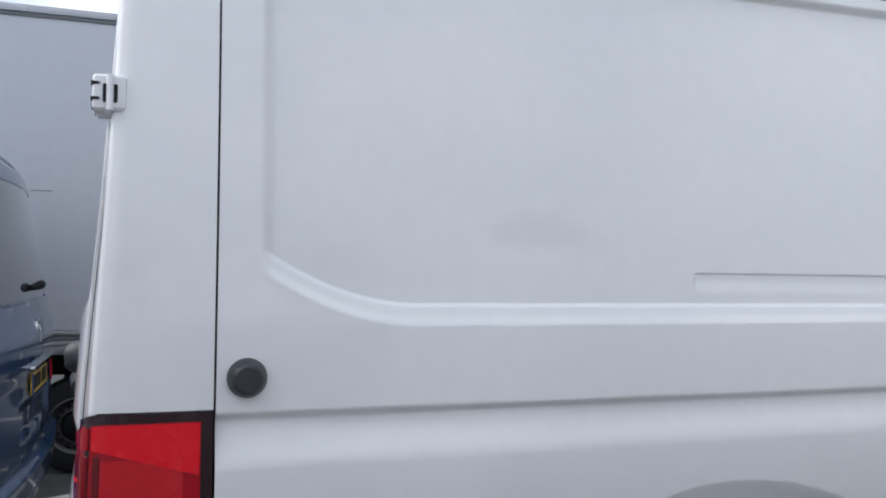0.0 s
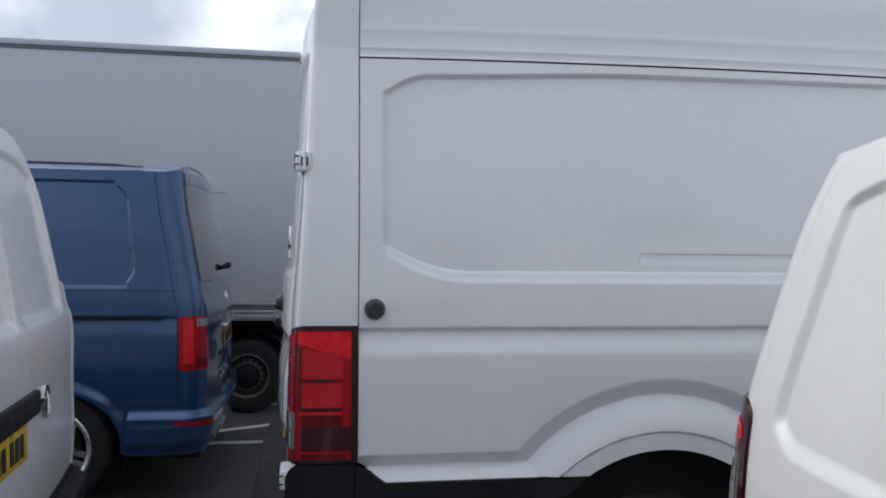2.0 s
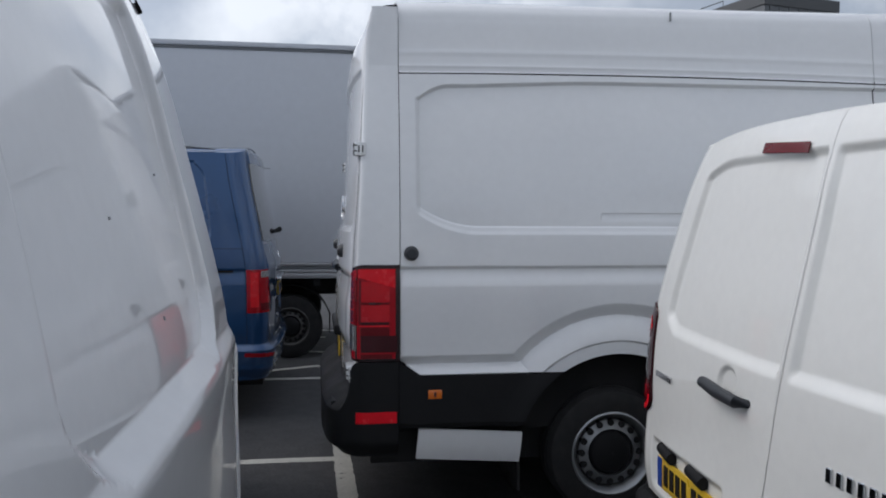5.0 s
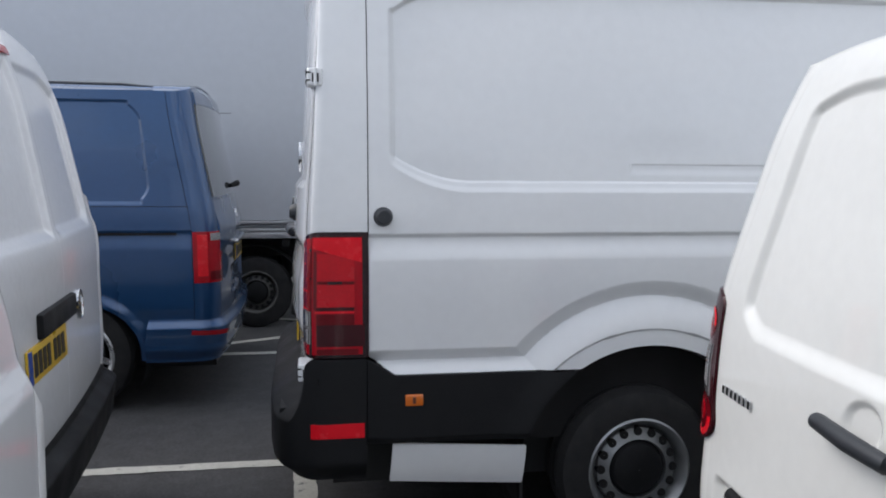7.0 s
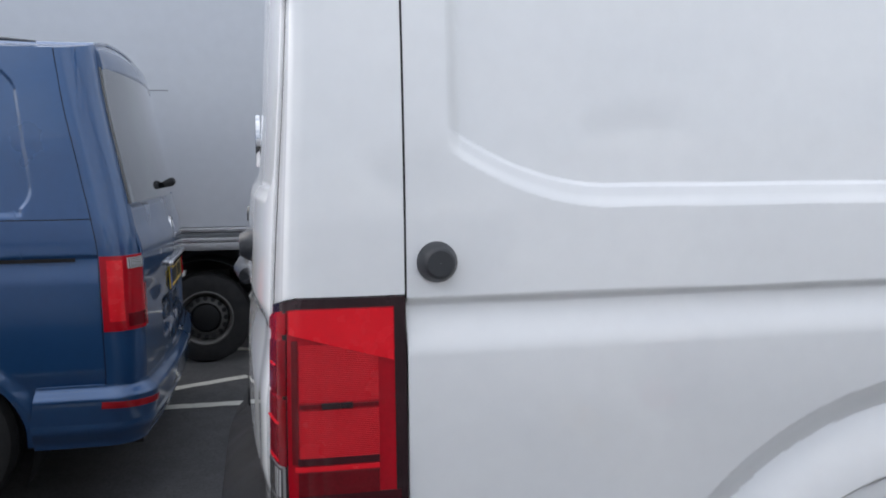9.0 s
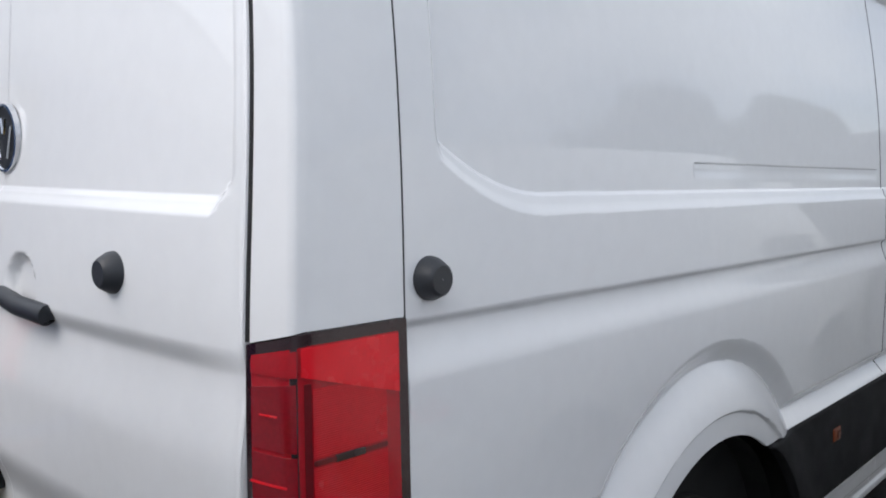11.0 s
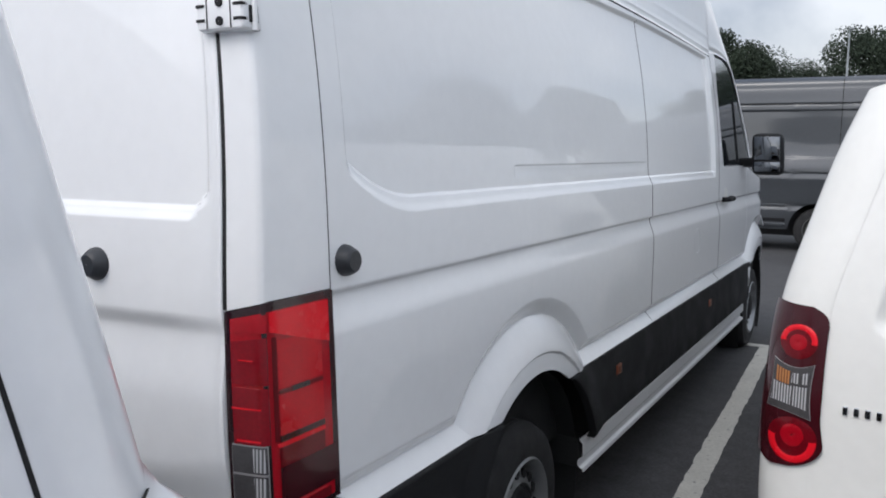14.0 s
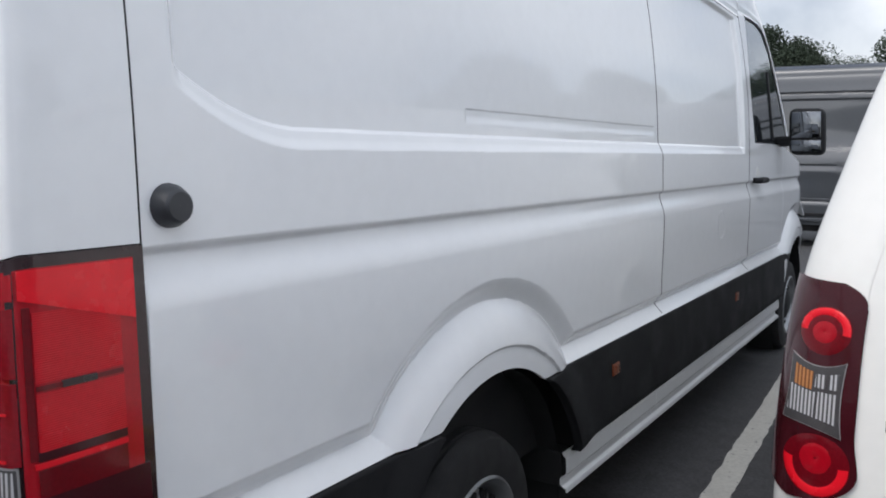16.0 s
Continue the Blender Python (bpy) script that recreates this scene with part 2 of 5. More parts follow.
def curve(xs, ys):
    """A smooth function through a few knots."""
    xs, ys = np.array(xs, float), np.array(ys, float)
    d = np.gradient(ys, xs)

    def f(x):
        x = np.asarray(x, float)
        i = np.clip(np.searchsorted(xs, x) - 1, 0, len(xs) - 2)
        h = xs[i + 1] - xs[i]
        t = np.clip((x - xs[i]) / h, 0, 1)
        return ((1 + 2 * t) * (1 - t) ** 2 * ys[i] + t * (1 - t) ** 2 * h * d[i]
                + t * t * (3 - 2 * t) * ys[i + 1] + t * t * (t - 1) * h * d[i + 1])
    return f


def anchor(name, m, label, category, group="", kind=""):
    ob = new(name)
    ob.empty_display_size = 0.2
    ob.matrix_world = m
    return tagged(ob, label, category, group, kind)


def link_mesh(name, me, mat, parent, label=""):
    if mat:
        me.materials.append(mat)
    ob = new(name, me)
    if parent:
        ob.parent = parent
    return tagged(ob, label)


def grid(name, mat, parent, fn, us, vs, lip=0.012, label="", flip=False):
    """A pressed sheet over the parameters us, vs with its edges folded inwards; the shading follows the true surface."""
    us, vs = np.asarray(us, float), np.asarray(vs, float)
    U, V = np.meshgrid(us, vs, indexing="ij")

    def at(a, b):
        return np.stack(np.broadcast_arrays(*fn(a, b)), -1).astype(float)
    P = at(U, V)
    eu, ev = (us[-1] - us[0]) * 2e-4, (vs[-1] - vs[0]) * 2e-4
    du, dv = at(U + eu, V) - at(U - eu, V), at(U, V + ev) - at(U, V - ev)
    N = np.cross(du, dv)
    if flip:
        N = -N
    N /= np.maximum(np.linalg.norm(N, axis=-1, keepdims=True), 1e-12)
    nu, nv = len(us), len(vs)
    idx = np.arange(nu * nv).reshape(nu, nv)
    q = np.stack([idx[:-1, :-1], idx[1:, :-1], idx[1:, 1:], idx[:-1, 1:]], -1).reshape(-1, 4)
    verts, norms = P.reshape(-1, 3), N.reshape(-1, 3)
    if flip:
        q = q[:, ::-1]
    faces = q.tolist()
    if lip:
        ring = np.concatenate([idx[:, 0], idx[-1, 1:], idx[-2::-1, -1], idx[0, -2:0:-1]])
        out = verts[ring]
        inner = out - norms[ring] * lip
        side = np.cross(np.roll(out, -1, 0) - np.roll(out, 1, 0), norms[ring])
        side = side if not flip else -side
        side /= np.maximum(np.linalg.norm(side, axis=-1, keepdims=True), 1e-12)
        base, k = len(verts), len(ring)
        verts, norms = np.concatenate([verts, inner]), np.concatenate([norms, side])
        for i in range(k):
            j = (i + 1) % k
            f = [int(ring[j]), int(ring[i]), base + i, base + j]
            faces.append(f if not flip else f[::-1])
    me = bpy.data.meshes.new(name)
    me.from_pydata(verts.tolist(), [], faces)
    me.shade_smooth()
    me.normals_split_custom_set_from_vertices(norms.tolist())
    return link_mesh(name, me, mat, parent, label)


def part(name, bm, mat, parent, label="", smooth=False, m=None):
    """One bmesh as one mesh object under a thing or a part."""
    if m is not None:
        bm.transform(m)
    me = bpy.data.meshes.new(name)
    bm.to_mesh(me)
    bm.free()
    if smooth:
        me.shade_smooth()
        me.set_sharp_from_angle(angle=radians(35))
    return link_mesh(name, me, mat, parent, label)


def block(x0, x1, y0, y1, z0, z1, bevel=0.0, seg=2, bm=None):
    """A box with softened edges."""
    out = bm or bmesh.new()
    made = bmesh.ops.create_cube(out, size=1)["verts"]
    for v in made:
        v.co = ((x0 + x1) / 2 + v.co.x * (x1 - x0), (y0 + y1) / 2 + v.co.y * (y1 - y0), (z0 + z1) / 2 + v.co.z * (z1 - z0))
    if bevel:
        es = list({e for v in made for e in v.link_edges})
        bmesh.ops.bevel(out, geom=es, offset=bevel, segments=seg, affect="EDGES", profile=0.6)
    return out


def slab(points, depth, bevel=0.0, bm=None):
    """A flat outline (x, z) pressed out along +y by depth."""
    out = bm or bmesh.new()
    a = [out.verts.new((x, 0, z)) for x, z in points]
    f = out.faces.new(a)
    made = bmesh.ops.extrude_face_region(out, geom=[f])
    for v in made["geom"]:
        if isinstance(v, bmesh.types.BMVert):
            v.co.y += depth
    bmesh.ops.recalc_face_normals(out, faces=out.faces[:])
    if bevel:
        bmesh.ops.bevel(out, geom=out.edges[:], offset=bevel, segments=2, affect="EDGES", profile=0.6)
    return out


def lathe(profile, n=48, bm=None, axis="y"):
    """A turned form: (along, radius) pairs about the y axis."""
    out = bm or bmesh.new()
    rings = []
    for a, r in profile:
        ring = []
        for i in range(n):
            w = 2 * math.pi * i / n
            ring.append(out.verts.new((r * math.cos(w), a, r * math.sin(w))))
        rings.append(ring)
    for p, q in zip(rings, rings[1:]):
        for i in range(n):
            j = (i + 1) % n
            out.faces.new((p[i], p[j], q[j], q[i]))
    bmesh.ops.remove_doubles(out, verts=out.verts[:], dist=1e-5)
    bmesh.ops.recalc_face_normals(out, faces=out.faces[:])
    return out


def tube(points, radius, n=10):
    """A round bar through points."""
    out = bmesh.new()
    pts = [Vector(p) for p in points]
    rad = radius if isinstance(radius, (list, tuple)) else [radius] * len(pts)
    rings = []
    for i, p in enumerate(pts):
        d = (pts[min(i + 1, len(pts) - 1)] - pts[max(i - 1, 0)]).normalized()
        a = d.orthogonal().normalized() if abs(d.z) < 0.95 else Vector((1, 0, 0))
        a = (a - d * a.dot(d)).normalized()
        b = d.cross(a)
        rings.append([out.verts.new(p + rad[i] * (a * math.cos(2 * math.pi * k / n) + b * math.sin(2 * math.pi * k / n))) for k in range(n)])
    for p, q in zip(rings, rings[1:]):
        for k in range(n):
            out.faces.new((p[k], p[(k + 1) % n], q[(k + 1) % n], q[k]))
    out.faces.new(rings[0][::-1])
    out.faces.new(rings[-1])
    return out


def wheel(parent, x, y, z, radius, rim, face, style):
    """A wheel whose outer face looks towards face (+1 or -1 along y): the tyre, and on it the rim and hub."""
    w = 0.115
    r = radius
    tyre = lathe([(-w, rim), (-w * 1.02, rim + 0.02), (-w * 1.06, (r + rim) / 2), (-w * 0.92, r - 0.018), (-w * 0.62, r - 0.001),
                  (-w * 0.60, r - 0.009), (-w * 0.50, r - 0.009), (-w * 0.48, r), (-0.012, r), (-0.010, r - 0.009), (0.010, r - 0.009), (0.012, r),
                  (w * 0.48, r), (w * 0.50, r - 0.009), (w * 0.60, r - 0.009), (w * 0.62, r - 0.001), (w * 0.92, r - 0.018),
                  (w * 1.06, (r + rim) / 2), (w * 1.02, rim + 0.02), (w, rim)], 64)
    place = pose(x, y, z) @ (Matrix.Identity(4) if face < 0 else pose(0, 0, 0, 0, 0, 180))
    t = part("wheel", tyre, RUBBER, parent, "black rubber tyre", True, place)
    if style != "alloy":
        body = lathe([(-w - 0.002, rim + 0.012), (-w - 0.008, rim + 0.004), (-w + 0.004, rim - 0.010), (-w + 0.03, rim - 0.018), (-w + 0.05, rim - 0.03),
                      (-w + 0.034, rim * 0.82), (-w + 0.022, rim * 0.66), (-w + 0.016, rim * 0.60), (-w + 0.05, rim * 0.56), (-w + 0.07, rim * 0.5), (-w + 0.07, 0.01)], 64)
        part("rim", body, STEEL if style == "steel" else DARK_STEEL, t, "painted steel rim", True, place)
        part("hub_cap", lathe([(-w - 0.002, 0.001), (-w + 0.0, rim * 0.34), (-w + 0.012, rim * 0.50), (-w + 0.034, rim * 0.57)], 40), BLACK, t, "black hub cap", True, place)
        for i in range(16):
            a = 2 * math.pi * i / 16
            c = lathe([(-0.012, 0.001), (-0.012, 0.017), (0.02, 0.019)], 12)
            rr = rim * 0.755
            part("vent_hole", c, DARK, t, "", True, place @ pose(rr * math.cos(a), -w + 0.034, rr * math.sin(a)))
    else:
        body = lathe([(-w - 0.002, rim + 0.012), (-w - 0.006, rim + 0.002), (-w + 0.006, rim - 0.016), (-w + 0.06, rim - 0.03), (0.02, rim - 0.04)], 64)
        part("rim", body, ALLOY, t, "silver alloy rim", True, place)
        part("brake_disc", lathe([(-0.03, 0.05), (-0.03, rim * 0.72), (-0.01, rim * 0.72)], 40), CHASSIS, t, "", True, place)
        part("hub_cap", lathe([(-w + 0.012, 0.001), (-w + 0.016, 0.03), (-w + 0.03, 0.055), (0.0, 0.07)], 32), ALLOY, t, "", True, place)
        for i in range(5):
            s = bmesh.new()
            for k in (-1, 1):
                block(0.03, rim - 0.008, -w + 0.012, -w + 0.045, k * 0.028 - 0.017, k * 0.028 + 0.017, 0.007, 2, s)
            part("spoke", s, ALLOY, t, "", True, place @ pose(0, 0, 0, 0, 90 + i * 72, 0))
    return t


def plate(parent, m, w=0.52, h=0.111, name="number_plate"):
    """A yellow registration plate, its characters as plain bars; it lies in the x-z plane and faces -y."""
    p = part(name, block(-w / 2, w / 2, -0.004, 0.004, -h / 2, h / 2, 0.003), PLATE, parent, "yellow number plate with black bars", True, m)
    part("blue_band", block(-w / 2 + 0.004, -w / 2 + 0.045, -0.0065, -0.003, -h / 2 + 0.004, h / 2 - 0.004), PLATE_WHITE, p, "", False, m)
    x = -w / 2 + 0.065
    for i in range(7):
        if i == 4:
            x += 0.03
        part("plate_bar", block(x, x + 0.040, -0.0068, -0.003, -0.036, 0.036, 0.002), INK, p, "", False, m)
        x += 0.056
    return p


def badge(parent, m, r=0.06, name="badge"):
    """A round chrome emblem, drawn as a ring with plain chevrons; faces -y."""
    b = part(name, lathe([(-0.004, r - 0.009), (-0.008, r - 0.006), (-0.007, r - 0.001), (0.004, r)], 40), CHROME, parent, "chrome ring badge", True, m)
    part("disc", lathe([(-0.005, 0.0005), (-0.005, r - 0.009)], 40), INK, b, "", True, m)
    for s in (-1, 1):
        for top, bottom in (((0.012, 0.034), (0.003, 0.006)), ((0.036, 0.020), (0.017, -0.034))):
            k = r / 0.06
            part("chevron", tube([(s * top[0] * k, -0.0052, top[1] * k), (s * bottom[0] * k, -0.0052, bottom[1] * k)], 0.0030 * k, 6), CHROME, b, "", False, m)
    return b


LETTER = material("silver_lettering", (0.34, 0.345, 0.36), 0.38, metal=0.4, coat=0.3, vary=0.1)


def lettering(parent, m, count, size, gap, mat=LETTER, name="lettering"):
    """A word in raised characters, as plain bars; starts at the origin, runs along +x and faces -y."""
    bm = bmesh.new()
    for i in range(count):
        x = i * (size * 0.72 + gap)
        block(x + size * 0.08, x + size * 0.64, -0.004, 0.002, -size / 2, size / 2, 0.0015, 1, bm)
    return part(name, bm, mat, parent, "metallic bars of lettering", False, m)


def rolling(ob):
    return ob.name.startswith(("wheel", "rim", "hub_cap", "vent_hole", "spoke", "brake_disc"))


def reshape(thing, fn):
    """Move the points of a finished vehicle's body, but not its wheels, by fn(points)."""
    for ob in thing.children_recursive:
        if ob.type == "MESH" and not rolling(ob):
            co = np.empty(len(ob.data.vertices) * 3)
            ob.data.vertices.foreach_get("co", co)
            ob.data.vertices.foreach_set("co", fn(co.reshape(-1, 3)).ravel())
            ob.data.update()


def restack(thing, low, high):
    """Stretch a body upwards from the heights low to the heights high."""
    def fn(co):
        co[:, 2] = np.interp(co[:, 2], low, high)
        return co
    reshape(thing, fn)


# ---- the tall white van ----
VW = 1.84          # its width at the rear doors
MID = VW / 2
REAR_AXLE, FRONT_AXLE, AXLE_Z, ARCH_R = 1.303, 5.82, 0.308, 0.522
FLARE_Z, FLARE_R = 0.347, 0.729
tumble = curve([0.25, 0.50, 0.75, 1.26, 1.50, 1.70, 1.95, 2.13, 2.22], [0.03, 0.006, 0.0, 0.0, 0.001, 0.010, 0.036, 0.064, 0.078])
rear_lean = curve([0.3, 1.26, 1.65, 1.9, 2.2, 2.4, 2.5], [0.0, 0.0, 0.026, 0.040, 0.059, 0.076, 0.108])


def flank(x, z):
    """The pressed right flank of the tall van: how far inwards it lies at x, z."""
    x, z = np.asarray(x, float), np.asarray(z, float)
    y = tumble(z)
    y = y + 0.015 * step(1.263, 1.245, z) - 0.020 * step(1.243, 1.160, z) + 0.012 * step(1.16, 0.84, z)
    zb = 1.453 + 0.088 * np.clip((0.60 - x) / 0.28, 0, 1.3) ** 2
    zt = 2.122 + 0.032 * step(0.3, 1.3, x) + 0.008 * (x - 0.3) - 0.060 * np.clip((0.47 - x) / 0.15, 0, 1) ** 2
    zt = np.minimum(zt, 2.176 + 0.030 * x - 0.0075 * x ** 2 - 0.026)
    ledge = np.clip((z - zb + 0.043) / 0.043, 0, 1)
    inset = (0.60 * ledge + 0.16 * step(0.0, 0.50, ledge) + 0.24 * step(0.80, 1.0, ledge)) * step(0.296, 0.326, x) * (1 - step(4.15, 4.20, x)) * (1 - step(zt - 0.006, zt + 0.014, z))
    y = y + 0.021 * inset
    y = y + 0.004 * step(1.5190, 1.5150, z) * step(1.222, 1.227, x) * (1 - step(2.690, 2.700, x)) * step(1.47, 1.505, z)
    r = np.minimum(np.hypot(x - REAR_AXLE, z - AXLE_Z), np.hypot(x - FRONT_AXLE, z - AXLE_Z))
    f = np.minimum(np.hypot(x - REAR_AXLE - 0.008, z - FLARE_Z), np.hypot(x - FRONT_AXLE, z - FLARE_Z))
    q = np.maximum(0.838 - z, 0.76 * (FLARE_R - f))
    swell = np.clip((q - 0.046) / 0.13, 0, 1)
    y = y + 0.030 * (0.5 * np.clip(q / 0.046, 0, 1) + 0.5 * step(0.0, 0.046, q)) - 0.062 * (1 - (1 - swell) ** 2.2)
    return y + 0.010 * np.clip((0.588 - r) / 0.008, 0, 1) + 0.20 * np.clip((x - 5.85) / 0.70, 0, 1) ** 2


def arch(x, base):
    """The lower edge of a panel that is cut by the wheel arches."""
    x = np.asarray(x, float)
    z = np.full(x.shape, base, float)
    for c in (REAR_AXLE, FRONT_AXLE):
        z = np.maximum(z, AXLE_Z + np.sqrt(np.maximum(ARCH_R ** 2 - (x - c) ** 2, 0)))
    return z


def skirt(x):
    x = np.asarray(x, float)
    return np.maximum(arch(x, 0.748), 0.748 + 0.066 * np.clip((0.318 - x) / 0.096, 0, 1))


def gutter_z(x):
    x = np.asarray(x, float)
    return 2.176 + 0.030 * x - 0.0075 * x ** 2


def flank_fn(top, low=skirt, side=0):
    def fn(u, v):
        a = low(u)
        z = a + (top(u) - a) * v
        y = flank(u, z)
        return u, (VW - y if side else y), z
    return fn


def even(a, b, pitch):
    return np.linspace(a, b, max(2, int(round((b - a) / pitch)) + 1))


def corner_plan(u, z, off=0.0, low=0.0):
    """The rear corner in plan: u = 0 at the flank's seam, 1 at the door gap; off stands proud."""
    u = np.asarray(u, float)
    px = curve([0, 0.30, 0.50, 0.62, 0.665, 0.70, 0.76, 1.0], [0.2205, 0.130, 0.070, 0.036, 0.0245, 0.0185, 0.0145, 0.004])
    py = curve([0, 0.30, 0.50, 0.62, 0.665, 0.70, 0.76, 1.0], [0.0, 0.001, 0.003, 0.006, 0.0105, 0.018, 0.033, 0.094])
    e = 1e-3
    tx, ty = px(u + e) - px(u - e), py(u + e) - py(u - e)
    n = np.maximum(np.hypot(tx, ty), 1e-9)
    x, y = px(u) - ty / n * off, py(u) + tx / n * off
    return x + rear_lean(z) * u, y + tumble(z) - low, z


def rear_face(y, z):
    """The rear doors: x of their pressed surface."""
    y, z = np.asarray(y, float), np.asarray(z, float)
    x = rear_lean(z) - 0.052 * np.maximum(1 - ((y - MID) / (MID - 0.105)) ** 2, 1e-4) ** 0.6
    x = x + 0.020 * (1 - step(0.72, 1.06, np.hypot((y - 0.775) / 0.068, (z - 1.262) / 0.062)))
    x = x + (0.016 - 0.008 * step(0.24, 0.10, np.minimum(y, VW - y))) * step(1.236, 1.190, z) - 0.014 * step(1.190, 1.05, z) + 0.030 * step(0.925 + 0.03 * step(0.25, 0.1, y), 0.80, z)
    edge = np.minimum(y, VW - y)
    end = 1.418 + 0.03 * step(0.17, 0.13, edge)
    for a, b in ((0.118, VW - 0.128),):
        x = x + 0.020 * (0.20 * step(end, end + 0.020, z) + 0.55 * np.clip((z - end) / 0.031, 0, 1) + 0.25 * step(end + 0.023, end + 0.031, z)) * step(a, a + 0.024, y) * (1 - step(b - 0.024, b, y)) * (1 - step(2.20, 2.24, z))
    return x


def tall_van():
    van = anchor("panel_van", Matrix.Identity(4), "tall white panel van with black lower cladding, parked in a bay", "van")
    # flank panels, right side in detail and the left one mirrored
    v_rows = np.concatenate([np.linspace(0, 0.145, 54), np.linspace(0.1475, 0.42, 90), np.linspace(0.423, 0.56, 80), np.linspace(0.563, 0.94, 60), np.linspace(0.942, 1.0, 40)])
    grid("side_panel", WHITE, van, flank_fn(gutter_z), np.concatenate([even(0.2248, 0.66, 0.006), even(0.666, 2.05, 0.006), even(2.06, 2.736, 0.012)]), v_rows, label="white pressed side panel")
    grid("middle_panel", WHITE, van, flank_fn(gutter_z), np.concatenate([even(2.743, 4.1, 0.02), even(4.11, 4.292, 0.006)]), v_rows, label="white middle side panel")
    sill_top = lambda x: np.interp(x, [4.3, 5.25, 5.9, 6.5], [1.475, 1.475, 1.36, 1.10])
    grid("driver_door", WHITE, van, flank_fn(sill_top), even(4.30, 5.285, 0.012), np.linspace(0, 1, 150), label="white driver's door")
    grid("front_wing", WHITE, van, flank_fn(sill_top, lambda x: arch(x, 0.55)), even(5.292, 6.55, 0.012), np.linspace(0, 1, 120), label="white front wing")
    grid("left_flank", WHITE, van, flank_fn(gutter_z, skirt, 1), even(0.2225, 4.3, 0.03), np.linspace(0, 1, 90), flip=True, label="white left flank")
    grid("left_front", WHITE, van, flank_fn(sill_top, lambda x: arch(x, 0.6), 1), even(4.30, 6.55, 0.03), np.linspace(0, 1, 60), flip=True)
    # rear corner panels
    c_z = lambda v: 1.268 + (2.505 - 1.268) * v
    grid("corner_panel", WHITE, van, lambda u, v: corner_plan(u, c_z(v) - 0.024 * np.clip((u - 0.62) / 0.38, 0, 1) * np.clip(1 - v * 4, 0, 1)), np.concatenate([np.linspace(0, 0.58, 14), np.linspace(0.6, 0.8, 24), np.linspace(0.82, 1, 8)]), np.linspace(0, 1, 90), flip=True, label="white rear corner panel")

    def left_corner(u, v):
        x, y, z = corner_plan(u, 0.74 + (2.505 - 0.74) * v)
        return x, VW - y, z
    grid("left_corner_panel", WHITE, van, left_corner, np.linspace(0, 1, 30), np.linspace(0, 1, 60), label="white rear corner panel")
    # roof
    ry = curve([0, 0.12, 0.26, 0.36, 0.46, 0.62, 1.0], [0.073, 0.086, 0.098, 0.118, 0.175, 0.36, MID])
    rz = curve([0, 0.12, 0.26, 0.36, 0.46, 0.62, 1.0], [2.164, 2.300, 2.430, 2.492, 2.540, 2.575, 2.600])

    def roof(a, b):
        def fn(u, v):
            w = np.abs(v)
            bead = -0.0035 * ridge(0.03, 0.008, w) - 0.003 * ridge(0.09, 0.012, w)
            y = ry(np.clip(w, 0, 1)) + bead
            z = rz(np.clip(w, 0, 1)) + (gutter_z(u) - 2.158) * (1 - np.clip(w, 0, 1)) - 0.10 * step(4.1, 4.9, u) * np.clip(w, 0, 1) - 0.015 * step(0.5, 0.2, u) * w + (0.006 * np.maximum(u - 0.22, 0) + 0.0012 * np.maximum(u - 0.22, 0) ** 3) * step(0.0, 0.34, w)
            return u, np.where(v < 0, VW - y, y), z
        return fn
    rows = np.concatenate([np.linspace(-1, -0.47, 14), np.linspace(-0.46, -0.001, 40)])
    for a, b in ((0.2248, 2.736), (2.743, 4.295)):
        grid("roof_panel", WHITE, van, roof(a, b), even(a, b, 0.06), np.concatenate([np.linspace(0.0, 0.5, 60), np.linspace(0.51, 1, 14)]), label="white roof panel")
        grid("roof_panel", WHITE, van, roof(a, b), even(a, b, 0.06), rows, flip=False, label="white roof panel")

    def roof_rear(u, v):
        w = np.abs(u)
        x = 0.2207 - (0.2207 - rear_lean(2.5) - 0.01) * v
        y = ry(np.clip(w, 0.30, 1)) - 0.004
        z = rz(np.clip(w, 0.30, 1)) - 0.015 * w - 0.03 * np.maximum(v, 0) ** 2.5
        return x, np.where(u < 0, VW - y, y), z
    grid("roof_edge", WHITE, van, roof_rear, np.concatenate([np.linspace(-0.30, -1, 30), np.linspace(0.999, 0.30, 30)]), np.linspace(0, 1, 12), flip=True)
    part("roof_flaw", block(1.608, 1.616, 0.088, 0.1, 2.495, 2.54, 0.002), material("scuff", (0.25, 0.26, 0.27), 0.5), van, "dark scuff on the roof panel")
    # dark inner shell behind the gaps
    core = block(0.10, 4.6, 0.115, VW - 0.115, 0.45, 2.47)
    part("inner_body", core, DARK, van, "dark inner body")
    part("front_inner_body", block(4.4, 6.3, 0.115, VW - 0.115, 0.45, 1.30), DARK, van)
    part("lower_inner_body", block(1.90, 5.2, 0.03, VW - 0.03, 0.33, 0.78), DARK, van)
    part("rear_inner_body", block(0.25, 0.75, 0.03, VW - 0.03, 0.5, 0.78), DARK, van)
    part("underbody", block(0.1, 6.4, 0.25, VW - 0.25, 0.26, 0.46), CHASSIS, van, "black underbody")
